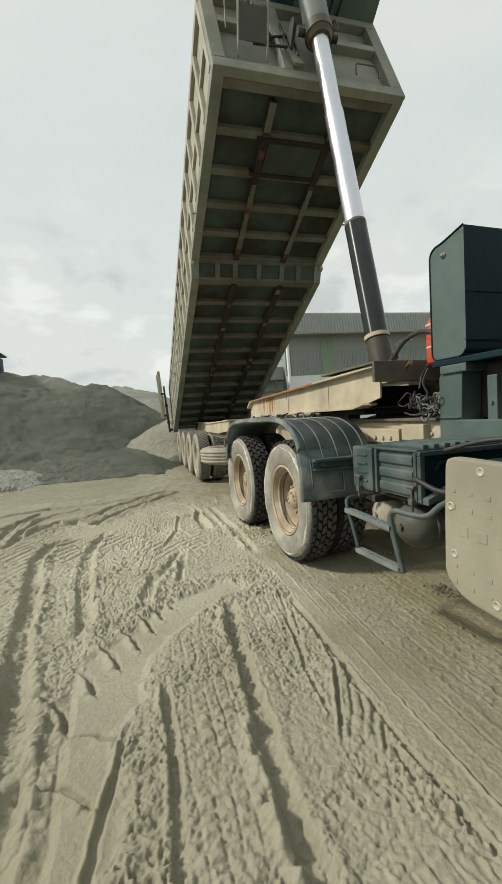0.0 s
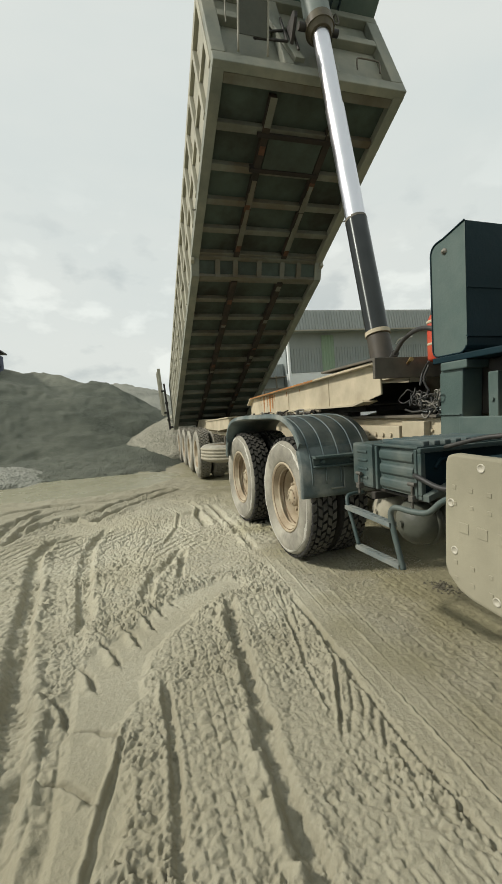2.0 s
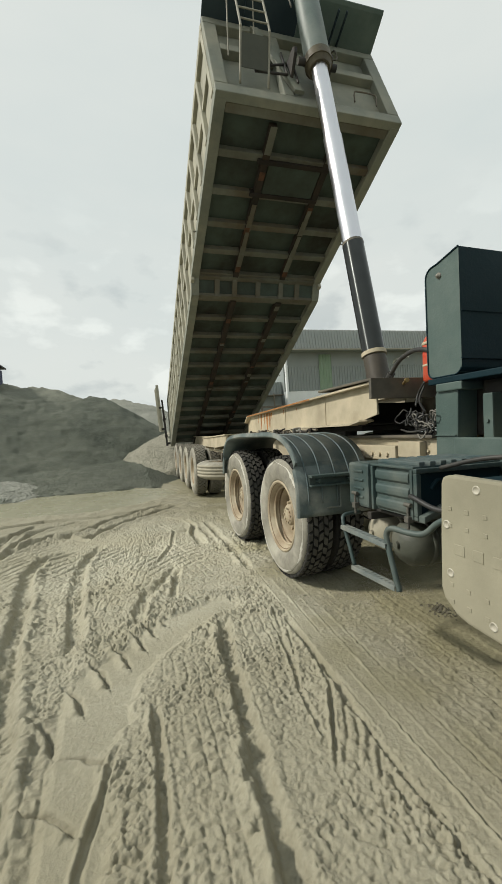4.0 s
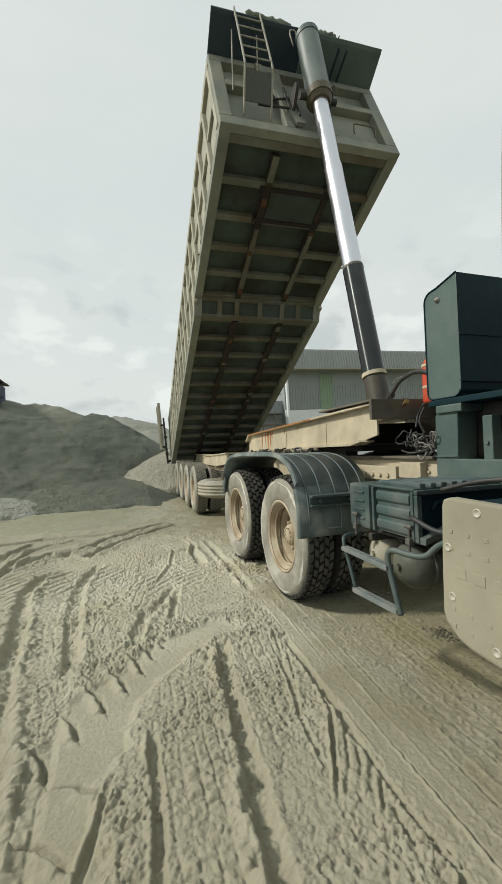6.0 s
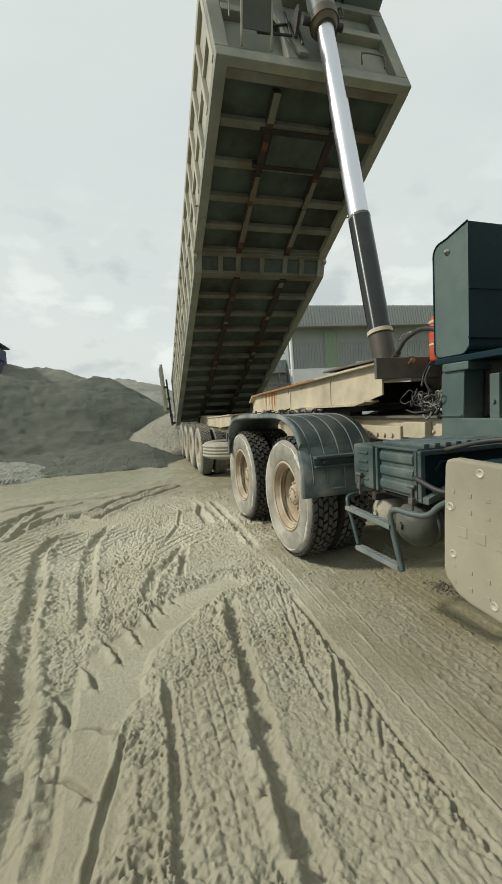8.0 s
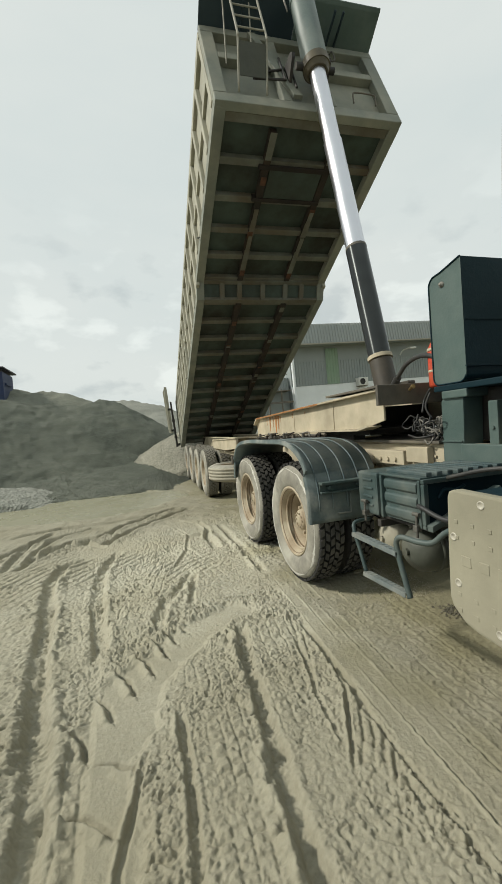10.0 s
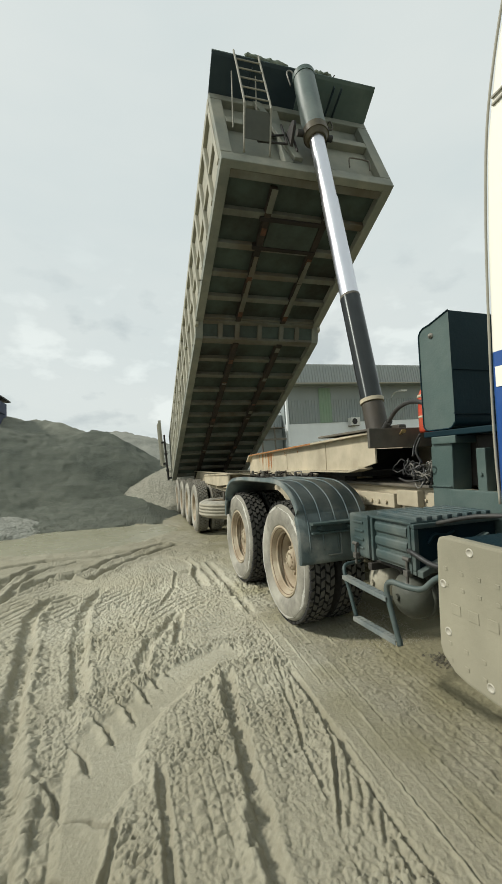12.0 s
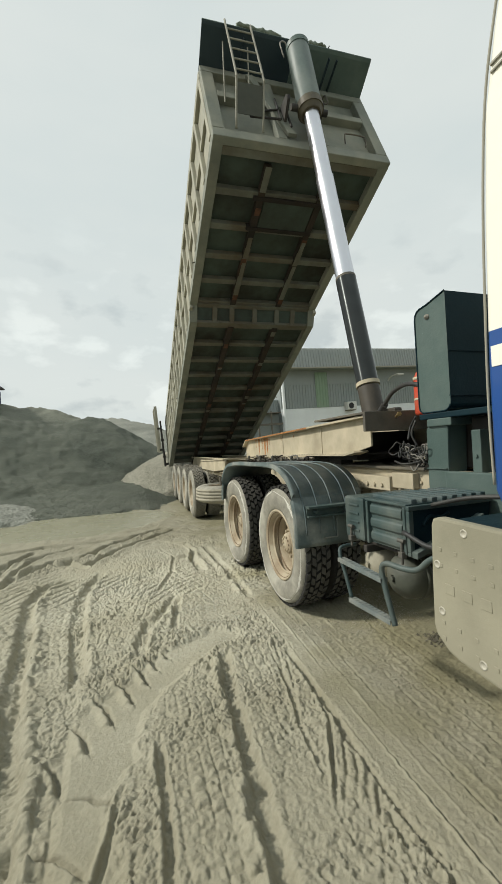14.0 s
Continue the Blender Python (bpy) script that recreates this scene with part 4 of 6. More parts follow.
for y in (0.0, 1.37):
    for x in (-1.25, -0.93, 0.65, 0.97):
        if (x, y) == (-1.25, 0.0):
            continue
        left = x < 0
        # inner wheels are turned to face the axle's middle
        m = Matrix.Translation((-1.225, y, 0.515)) if x == -1.25 else Matrix.Translation((x + (0.28), y, 0.52)) @ FLIP if (x in (-0.93, 0.97)) else Matrix.Translation((x, y, 0.52))
        copy_wheel(drive_wheel, tractor, m @ WIDE @ Matrix.Rotation(0.7 * (x + y), 4, "X"))
    axle = rod(bmesh.new(), (-0.95, y, 0.52), (0.95, y, 0.52), 0.07)
    lathe(axle, [(-0.2, 0.05), (-0.14, 0.17), (0.14, 0.17), (0.2, 0.05)], 0, 24, (0, y, 0.52))
    part("axle", axle, dark_steel, tractor)
for x in (-1.25, 0.97):
    m = Matrix.Translation((x, -3.95, 0.52)) if x < 0 else Matrix.Translation((x + 0.28, -3.95, 0.52)) @ FLIP
    copy_wheel(drive_wheel, tractor, m)
part("axle", rod(bmesh.new(), (-1.0, -3.95, 0.5), (1.0, -3.95, 0.5), 0.06), dark_steel, tractor)

# frame: two channels, cross tubes, deck plate and brackets
for s in (-1, 1):
    bm = bmesh.new()
    o = s * 0.42
    box(bm, o - 0.006, o + 0.006, -4.7, 2.05, 0.90, 1.16, 0)
    box(bm, min(o, o - s * 0.08), max(o, o - s * 0.08), -4.7, 2.05, 1.16, 1.172, 0.002)
    box(bm, min(o, o - s * 0.08), max(o, o - s * 0.08), -4.7, 2.05, 0.888, 0.90, 0.002)
    for k in range(18):
        y = -1.0 + 0.13 * k
        for z in (0.96, 1.08):
            rod(bm, (o + s * 0.004, y, z), (o + s * 0.02, y, z), 0.012, 0.011, 6)
    part("frame_rail", bm, beam_paint, tractor, "cream painted frame rail, dusty and bolted")
for y in (-1.9, -0.75, 0.7, 1.95):
    part("cross_member", boxed(-0.41, 0.41, y - 0.06, y + 0.06, 0.93, 1.12, 0.01), dark_steel, tractor)
# stepped brackets on the near rail
bm = boxed(-0.50, -0.43, -0.72, -0.12, 1.0, 1.115, 0.006)
box(bm, -0.49, -0.43, -0.98, -0.74, 1.03, 1.15, 0.006)
for k in range(5):
    rod(bm, (-0.50, -0.62 + 0.1 * k, 1.045), (-0.515, -0.62 + 0.1 * k, 1.045), 0.018, 0.018, 8)
part("frame_bracket", bm, beam_paint, tractor)
bm = boxed(-0.47, 0.47, -1.08, 0.30, 1.176, 1.196, 0.003)
part("deck_plate", bm, dark_steel, tractor, "worn dark steel deck plate")
# fifth wheel with its ramps
bm = prism(bmesh.new(), [(-0.38, -0.1), (0.38, -0.1), (0.46, 0.35), (0.40, 0.95), (0.12, 1.05), (0.06, 0.7), (-0.06, 0.7), (-0.12, 1.05), (-0.40, 0.95), (-0.46, 0.35)], 1.235, 1.285, "z", 0.008)
box(bm, -0.44, -0.30, 0.1, 0.7, 1.172, 1.24, 0.01)
box(bm, 0.30, 0.44, 0.1, 0.7, 1.172, 1.24, 0.01)
part("fifth_wheel", bm, black_steel, tractor, "greasy black coupling plate")


def arch_strip(profile, x0, x1, thick, lip):
    """A bent sheet that follows a (y, z) profile, with a lip turned in along its outer edge."""
    bm = bmesh.new()
    pts = smooth_path([(0, a, b) for a, b in profile], 6)
    inner = []
    for i, p in enumerate(pts):
        t = (pts[min(i + 1, len(pts) - 1)] - pts[max(i - 1, 0)]).normalized()
        n = Vector((0, -t.z, t.y))
        if n.z < -0.5 or (abs(n.z) < 0.5 and n.y * (p.y - 0.6) > 0):
            n = -n
        inner.append((p, n))
    rows = []
    for p, n in inner:
        q = p + n * thick
        r = p + n * (thick + lip)
        rows.append([bm.verts.new((x, v.y, v.z)) for x, v in ((x0 + 0.006, r), (x0, p + n * lip * 0.3), (x0 + 0.012, p), (x1, p), (x1, q), (x0 + 0.03, q), (x0 + 0.02, r))])
    for a, b in zip(rows, rows[1:]):
        for k in range(7):
            f = bm.faces.new((a[k], a[(k + 1) % 7], b[(k + 1) % 7], b[k]))
            f.smooth = k in (2, 4)
    bm.faces.new(rows[0])
    bm.faces.new(rows[-1])
    bmesh.ops.recalc_face_normals(bm, faces=bm.faces)
    return bm


FENDER = [(-0.575, 0.60), (-0.57, 0.80), (-0.53, 0.95), (-0.43, 1.09), (-0.25, 1.18), (-0.02, 1.215), (0.45, 1.215), (0.95, 1.21), (1.35, 1.17), (1.55, 1.06), (1.66, 0.90), (1.69, 0.76)]
for s in (1, -1):
    bm = arch_strip(FENDER, -1.285, -0.64, 0.012, 0.035)
    if s < 0:
        for v in bm.verts:
            v.co.x = -v.co.x
        bmesh.ops.reverse_faces(bm, faces=bm.faces)
    fender = part("mudguard", bm, fender_teal, tractor, "scratched teal plastic mudguard over both drive wheels")
    if s > 0:
        # raised seams that run across the arch from edge to edge
        path = smooth_path([(0, a, b) for a, b in FENDER], 6)
        for x in (-1.20, -1.08, -0.95, -0.82, -0.70):
            line = []
            for i in range(3, 46):
                t = (path[i + 1] - path[i - 1]).normalized()
                line.append((x, path[i].y - 0.016 * t.z, path[i].z + 0.016 * t.y))
            seam = tube(bmesh.new(), line, 0.0065, 6, 1)
            part("seam", seam, seam_teal, fender)
        # lamp bracket on the front face
        bm = boxed(-1.19, -0.76, -0.63, -0.55, 0.905, 0.925, 0.004)
        box(bm, -1.19, -0.76, -0.62, -0.57, 0.835, 0.850, 0.004)
        box(bm, -1.19, -0.76, -0.59, -0.575, 0.85, 0.91, 0.003)
        rod(bm, (-1.12, -0.585, 0.88), (-1.12, -0.635, 0.88), 0.014, seg=8)
        rod(bm, (-0.86, -0.585, 0.88), (-0.86, -0.635, 0.88), 0.014, seg=8)
        part("bracket", bm, teal_plastic, fender, "dark lamp bracket bolted to the mudguard")
        for a, b in (((-0.92, 0.82), (-0.92, 0.66)), ((-0.92, 0.66), (-1.04, 0.66)), ((-0.78, 0.82), (-0.78, 0.66))):
            part("embossing", rod(bmesh.new(), (a[0], -0.578, a[1]), (b[0], -0.58, b[1]), 0.007, seg=6), dusty_teal, fender)

# battery box: an end cover and the ribbed main box with slotted lid
bm = boxed(-1.10, -0.55, -1.22, -1.0, 0.765, 1.045, 0.018)
for k in range(4):
    box(bm, -1.108, -1.095, -1.17, -1.06, 0.82 + 0.055 * k, 0.835 + 0.055 * k, 0.005)
battery = part("battery_box", bm, teal_plastic, tractor, "dusty teal ribbed battery box")
bm = boxed(-1.085, -0.50, -1.62, -1.27, 0.775, 1.035, 0.012)
# three swollen ribs along the side, with a flange at each end
for k in range(3):
    z = 0.822 + 0.083 * k
    prism(bm, [(-1.080, z - 0.034), (-1.094, z - 0.029), (-1.101, z - 0.020), (-1.103, z), (-1.101, z + 0.020), (-1.094, z + 0.029), (-1.080, z + 0.034)], -1.585, -1.295, "y", 0.004)
for y in (-1.628, -1.285):
    box(bm, -1.112, -1.07, y, y + 0.022, 0.772, 1.036, 0.006)
part("main_box", bm, teal_plastic, battery, "teal box side with three swollen ribs")
part("lid", boxed(-1.105, -0.49, -1.63, -1.25, 1.036, 1.052, 0.006), teal_plastic, battery, "ribbed teal lid")
for k in range(8):
    x = -1.06 + 0.072 * k
    part("lid_rib", boxed(x, x + 0.040, -1.626, -1.27, 1.05, 1.076, 0.008), lid_teal, battery)
# shade inside the front recess is put into this plate's navy colour
part("front_plate", boxed(-1.07, -0.5, -1.630, -1.622, 0.79, 1.02, 0.002), shaded_navy, battery)
bm = boxed(-1.108, -0.5, -1.658, -1.630, 1.018, 1.044, 0.006)
box(bm, -1.108, -0.5, -1.658, -1.630, 0.770, 0.792, 0.006)
box(bm, -1.108, -1.078, -1.658, -1.630, 0.792, 1.018, 0.006)
part("front_rim", bm, teal_plastic, battery, "raised teal rim round the dark recess")
part("inner_cable", tube(bmesh.new(), [(-1.0, -1.64, 0.93), (-0.96, -1.645, 0.975), (-0.88, -1.645, 0.965), (-0.82, -1.64, 0.985)], 0.010, 8), shaded_navy, battery)
bm = boxed(-1.05, -0.45, -1.61, -1.02, 0.745, 0.762, 0.005)
box(bm, -1.10, -0.42, -1.24, -1.2, 0.70, 0.745, 0.005)
part("tray", bm, black_steel, battery)
bm = prism(bmesh.new(), [(-1.10, 0.765), (-0.62, 0.93), (-0.62, 0.965), (-1.10, 0.80)], -1.70, -1.655, "y", 0.005)
part("brace", bm, teal_plastic, battery)
# latches
for y, z in ((-1.10, 0.80), (-1.60, 0.80)):
    bm = rod(bmesh.new(), (-1.12, y, z - 0.08), (-1.12, y, z + 0.05), 0.008, seg=8)
    rod(bm, (-1.12, y - 0.025, z + 0.05), (-1.12, y + 0.025, z + 0.05), 0.012, seg=8)
    box(bm, -1.135, -1.10, y - 0.018, y + 0.018, z - 0.045, z - 0.01, 0.004)
    part("latch", bm, latch_steel, battery, "worn steel latch")


def air_tank(x0, x1, y, z, r, mat, label):
    prof = [(x0, 0.02), (x0 + 0.01, r * 0.45), (x0 + 0.035, r * 0.75), (x0 + 0.075, r * 0.95), (x0 + 0.12, r), (x1 - 0.12, r), (x1 - 0.07, r * 0.94), (x1 - 0.02, r * 0.6), (x1, 0.02)]
    bm = lathe(bmesh.new(), prof, 0, 32, (0, y, z))
    for x in (x0 + 0.16, x1 - 0.16):
        lathe(bm, [(x - 0.02, r), (x - 0.018, r + 0.008), (x + 0.018, r + 0.008), (x + 0.02, r)], 0, 32, (0, y, z))
    rod(bm, (x0 + 0.02, y, z), (x0 - 0.015, y, z), 0.016, seg=8)
    return part("air_tank", bm, mat, tractor, label)


air_tank(-1.02, -0.42, -1.13, 0.585, 0.125, cream_tank, "cream painted air tank")
air_tank(-1.06, -0.40, -1.43, 0.585, 0.135, tank_steel, "grey-green painted air tank with strap")

# tubular step
bm = tube(bmesh.new(), [(-1.05, -1.04, 0.71), (-1.17, -1.05, 0.705), (-1.2, -1.075, 0.66), (-1.2, -1.13, 0.55), (-1.2, -1.19, 0.415)], 0.013, 10)
step = part("step_frame", bm, teal_plastic, tractor, "bent tube access step with flat worn treads")
bm = tube(bmesh.new(), [(-1.2, -1.61, 0.40), (-1.2, -1.58, 0.48), (-1.2, -1.53, 0.62), (-1.2, -1.52, 0.69), (-1.195, -1.56, 0.725), (-1.17, -1.66, 0.72), (-1.14, -1.74, 0.73), (-1.12, -1.82, 0.80), (-1.1, -1.95, 0.86)], 0.016, 10)
part("rail", bm, teal_plastic, step)
for z0, z1, y0, y1 in ((0.645, 0.635, -1.08, -1.535), (0.415, 0.425, -1.19, -1.60)):
    # a channel with raised grip cleats
    m = Matrix.Translation((-1.2, (y0 + y1) / 2, (z0 + z1) / 2)) @ Matrix.Rotation(math.atan2(z0 - z1, y0 - y1), 4, "X")
    L = (y0 - y1) / 2
    bm = box(bmesh.new(), -0.024, 0.024, -L, L, -0.004, 0.004, 0.002, m)
    for x in (-0.024, 0.020):
        box(bm, x, x + 0.004, -L, L, -0.022, 0.002, 0, m)
    tread = part("tread", bm, dusty_teal, step, "worn narrow steel tread")
    for k in range(11):
        y = -L + 0.03 + (2 * L - 0.06) * k / 10
        part("cleat", box(bmesh.new(), -0.018, 0.018, y - 0.007, y + 0.007, 0.003, 0.006, 0.001, m), dusty_teal, tread)

# beige side panel with rounded rear edge, dimples, bolts and a raised word mark drawn as bars
outline = [(-3.25, 0.45), (-3.25, 1.02), (-2.9, 1.035), (-2.04, 1.06), (-2.005, 1.05), (-1.995, 1.02), (-1.985, 0.80), (-1.98, 0.57), (-1.995, 0.53), (-2.06, 0.478), (-2.12, 0.462), (-2.5, 0.43)]
bm = prism(bmesh.new(), outline, -1.27, -1.22, "x", 0.012)
panel = part("side_panel", bm, panel_plastic, tractor, "dusty beige plastic side panel with dimples and bolts")
for n in range(5):
    for k in range(2):
        for base in (0.92, 0.60):
            y, z = -2.04 - 0.085 * n, base - 0.07 * k - 0.004 * n
            bm = boxed(-1.2725, -1.268, y - 0.010, y + 0.010, z - 0.009, z + 0.009, 0.002)
            part("dimple", bm, panel_plastic, panel)
for y, z in ((-2.175, 1.012), (-2.022, 0.85), (-2.035, 0.648), (-2.235, 0.505)):
    bm = lathe(bmesh.new(), [(-1.268, 0.019), (-1.273, 0.0175), (-1.273, 0.013), (-1.2705, 0.0115), (-1.2705, 0.0)], 0, 16, (0, y, z))
    part("bolt", bm, pale_bolt, panel, "worn steel bolt head")
for k in range(5):
    y, z = -2.06 - 0.09 * k, 0.755 - 0.002 * k
    part("raised_bar", boxed(-1.2725, -1.268, y - 0.05, y, z - 0.022, z + 0.022, 0.002), panel_plastic, panel)
bm = boxed(-1.23, -0.55, -3.2, -2.03, 0.48, 0.98, 0.06)
part("fuel_tank", bm, dark_steel, tractor, "dark fuel tank behind the side panel")
bm = boxed(-1.22, -0.5, -3.2, -1.95, 0.99, 1.02, 0.008)
part("tank_cover", bm, shaded_navy, tractor)
# loose pipes above the panel
bm = tube(bmesh.new(), [(-0.95, -1.66, 1.04), (-0.9, -1.9, 1.10), (-0.8, -2.2, 1.12)], 0.012, 8)
part("pipe", bm, hose_rubber, tractor)
bm = tube(bmesh.new(), [(-1.12, -1.62, 0.90), (-1.1, -1.85, 0.86), (-1.0, -2.1, 1.0)], 0.014, 8)
part("pipe", bm, hose_rubber, tractor)

# oil tank behind the cab, on its stand
prof = [(-1.31, 1.66), (-1.31, 2.415), (-1.13, 2.37)]
prof += [(-1.085 + 0.07 * math.sin(a), 2.295 + 0.07 * math.cos(a)) for a in [math.pi / 12 * k for k in range(1, 7)]]
prof += [(-1.065 + 0.05 * math.cos(a), 1.645 - 0.05 * math.sin(a)) for a in [math.pi / 10 * k for k in range(6)]]
prof += [(-1.25 - 0.06 * math.sin(a), 1.655 - 0.06 * math.cos(a)) for a in [math.pi / 10 * k for k in range(5)]]
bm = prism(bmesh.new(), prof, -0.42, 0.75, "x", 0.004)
tank = part("oil_tank", bm, [tank_paint, shaded_navy], tractor, "grey-green hydraulic oil tank, front coloured dark for shade")
# the front turns from the sun: its shade is coloured in as navy
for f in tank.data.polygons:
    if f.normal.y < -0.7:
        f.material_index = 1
bm = boxed(-0.415, 0.75, -1.318, -1.312, 2.0, 2.008, 0)
box(bm, -0.43, 0.75, -1.325, -1.312, 1.69, 1.70, 0)
part("weld_seam", bm, shaded_navy, tank)
bm = lathe(bmesh.new(), [(-0.418, 0.02), (-0.428, 0.02), (-0.430, 0.012), (-0.44, 0.011), (-0.441, 0.0)], 0, 14, (0, -1.14, 2.285))
part("plug", bm, bolt_steel, tank, "steel level plug")
bm = tube(bmesh.new(), [(-0.422, a, b) for a, b in prof[1:]], 0.006, 6, 1)
part("edge_bead", bm, shaded_navy, tank)
# pressed outline on the tank's end
bm = tube(bmesh.new(), [(-0.418, -1.19, 2.17), (-0.418, -1.10, 2.17), (-0.418, -1.085, 2.15), (-0.418, -1.085, 1.83), (-0.418, -1.10, 1.80), (-0.418, -1.24, 1.80)], 0.0022, 10, 4)
for z in (1.95, 2.10):
    rod(bm, (-0.418, -1.13, z), (-0.418, -1.19, z + 0.004), 0.0022, seg=10)
part("pressed_outline", bm, tank_paint, tank)
bm = boxed(-0.46, 0.8, -1.95, -1.05, 1.545, 1.585, 0.006)
part("tank_shelf", bm, shaded_navy, tractor, "dark steel shelf under the oil tank")
bm = prism(bmesh.new(), [(-1.29, 1.50), (-1.11, 1.50), (-1.09, 1.47), (-1.085, 1.0), (-1.27, 1.0)], -0.44, -0.27, "x", 0.01)
box(bm, -0.46, -0.27, -1.34, -1.12, 1.49, 1.545, 0.008)
box(bm, -0.452, -0.44, -1.27, -1.09, 1.19, 1.196, 0)
part("tank_stand", bm, tank_paint, tractor, "grey-green welded stand")
for y, w, mt in ((-1.44, 0.07, tank_paint), (-1.66, 0.12, beam_paint)):
    bm = boxed(-0.40, -0.32, y - w, y, 1.08, 1.45, 0.008)
    rod(bm, (-0.40, y - w / 2, 1.28), (-0.412, y - w / 2, 1.28), 0.012, seg=8)
    part("cab_post", bm, mt, tractor)
part("frame_cover", boxed(-0.475, -0.43, -2.3, -1.28, 0.93, 1.18, 0.008), tank_paint, tractor, "grey-green frame cover plate")
# black plate and block, added to keep the gap behind the stand dark
part("backing_plate", boxed(-0.26, -0.235, -1.36, -1.06, 1.19, 1.545, 0.003), black_steel, tractor)
part("bulkhead", boxed(-0.31, 0.8, -2.28, -1.36, 1.0, 1.54, 0.02), black_steel, tractor, "black filler block for the dark gap behind the cab")

# fire extinguisher
bm = lathe(bmesh.new(), [(1.60, 0.0), (1.60, 0.07), (1.62, 0.078), (1.90, 0.078), (1.95, 0.055), (1.965, 0.03), (1.985, 0.03), (1.99, 0.0)], 2, 24, (-0.20, -0.83, 0))
ext = part("extinguisher", bm, red_paint, tractor, "red fire extinguisher strapped to the oil tank")
bm = lathe(bmesh.new(), [(1.885, 0.0785), (1.887, 0.082), (1.905, 0.082), (1.908, 0.0785)], 2, 24, (-0.20, -0.83, 0))
box(bm, -0.21, -0.19, -1.05, -0.9, 1.888, 1.904, 0)
part("strap", bm, beam_paint, ext, "pale webbing strap")
bm = lathe(bmesh.new(), [(1.72, 0.0785), (1.722, 0.081), (1.735, 0.081), (1.737, 0.0785)], 2, 24, (-0.20, -0.83, 0))
part("strap", bm, beam_paint, ext)
bm = boxed(-0.24, -0.17, -0.86, -0.80, 1.985, 2.01, 0.005)
part("valve", bm, black_steel, ext)

# hydraulic hose and coiled air lines
bm = tube(bmesh.new(), [(-0.10, -0.12, 1.70), (-0.16, -0.28, 1.76), (-0.21, -0.46, 1.84), (-0.26, -0.70, 1.87), (-0.28, -0.9, 1.82), (-0.28, -0.98, 1.72), (-0.27, -0.93, 1.62)], 0.019, 12)
rod(bm, (-0.08, -0.08, 1.68), (-0.15, -0.26, 1.75), 0.034, 0.032, 12)
part("hydraulic_hose", bm, hose_rubber, tractor, "thick black hydraulic hose")
bm = rod(bmesh.new(), (-0.40, -0.72, 1.60), (-0.44, -0.80, 1.615), 0.012, seg=8)
rod(bm, (-0.44, -0.80, 1.615), (-0.445, -0.82, 1.617), 0.018, seg=6)
part("fitting", bm, brass, tractor, "brass hose fitting")
rnd = random.Random(11)
for k in range(7):
    cy, cz = -0.93 + 0.13 * rnd.uniform(-1, 1), 1.285 + 0.05 * rnd.uniform(-1, 1)
    ex, ph = rnd.uniform(0.03, 0.07), rnd.uniform(0, 6.3)
    pts = []
    for i in range(26):
        a = ph + 2 * math.pi * i / 9
        r = 0.045 + 0.022 * math.sin(1.7 * i + k)
        pts.append((-0.43 + ex * math.sin(a * 0.7 + k), cy + (i - 13) * 0.004 + r * math.cos(a), cz + r * math.sin(a)))
    part("coiled_air_line", tube(bmesh.new(), pts, 0.0055, 6, 3), coil_plastic if k % 2 else hose_rubber, tractor, "tangled dusty coiled air line")
for pts in ([(-0.45, -1.0, 1.55), (-0.47, -0.97, 1.45), (-0.45, -1.0, 1.36)], [(-0.43, -0.98, 1.58), (-0.42, -0.9, 1.5), (-0.47, -0.93, 1.41)], [(-0.46, -0.75, 1.24), (-0.48, -0.88, 1.22), (-0.46, -1.03, 1.24)]):
    part("air_line", tube(bmesh.new(), pts, 0.008, 6), hose_rubber, tractor)

# cab
def cab_shell():
    bm = bmesh.new()
    # ring of the plan at several heights: x half width, rear y, front y
    levels = [(1.02, 1.21, -2.348, -4.95), (1.2, 1.245, -2.303, -4.98), (1.66, 1.25, -2.308, -4.98), (1.8, 1.25, -2.313, -4.97), (2.2, 1.25, -2.328, -4.93),
              (2.6, 1.247, -2.353, -4.86), (2.9, 1.24, -2.408, -4.78), (3.2, 1.225, -2.478, -4.62), (3.45, 1.18, -2.62, -4.35), (3.6, 1.05, -2.8, -4.0), (3.64, 0.8, -3.0, -3.8)]
    rows = []
    for z, hw, yr, yf in levels:
        r, pts = 0.028, []
        for cx, cy, a0 in ((-hw + r, yr - r, 90), (-hw + r, yf + r, 180), (hw - r, yf + r, 270), (hw - r, yr - r, 0)):
            for k in range(6):
                a = radians(a0 + 90 * k / 5)
                pts.append((cx + r * math.cos(a), cy + r * math.sin(a)))
        rows.append([bm.verts.new((x, y, z)) for x, y in pts])
    n = len(rows[0])
    for (a, b), (lv, _) in zip(zip(rows, rows[1:]), zip(levels, levels[1:])):
        for k in range(n):
            f = bm.faces.new((a[k], a[(k + 1) % n], b[(k + 1) % n], b[k]))
            f.smooth = True
            f.material_index = 1 if lv[0] < 1.79 else 0
    bm.faces.new(rows[0]).material_index = 1
    bm.faces.new(rows[-1])
    bmesh.ops.recalc_face_normals(bm, faces=bm.faces)
    return bm


cab = part("cab", cab_shell(), [cab_white, cab_blue], tractor, "white cab with blue lower half and stripes")
part("stripe", boxed(-1.2535, -1.246, -4.5, -2.336, 1.665, 1.742, 0.0), cab_white, cab, "white stripe")
for dz in (0.0, -0.028):
    bm = prism(bmesh.new(), [(-2.40, 2.752 + dz), (-4.2, 2.86 + dz), (-4.2, 2.866 + dz), (-2.40, 2.759 + dz)], -1.2525, -1.2405, "x")
    part("pinstripe", bm, trim_grey, cab, "thin grey pinstripe")
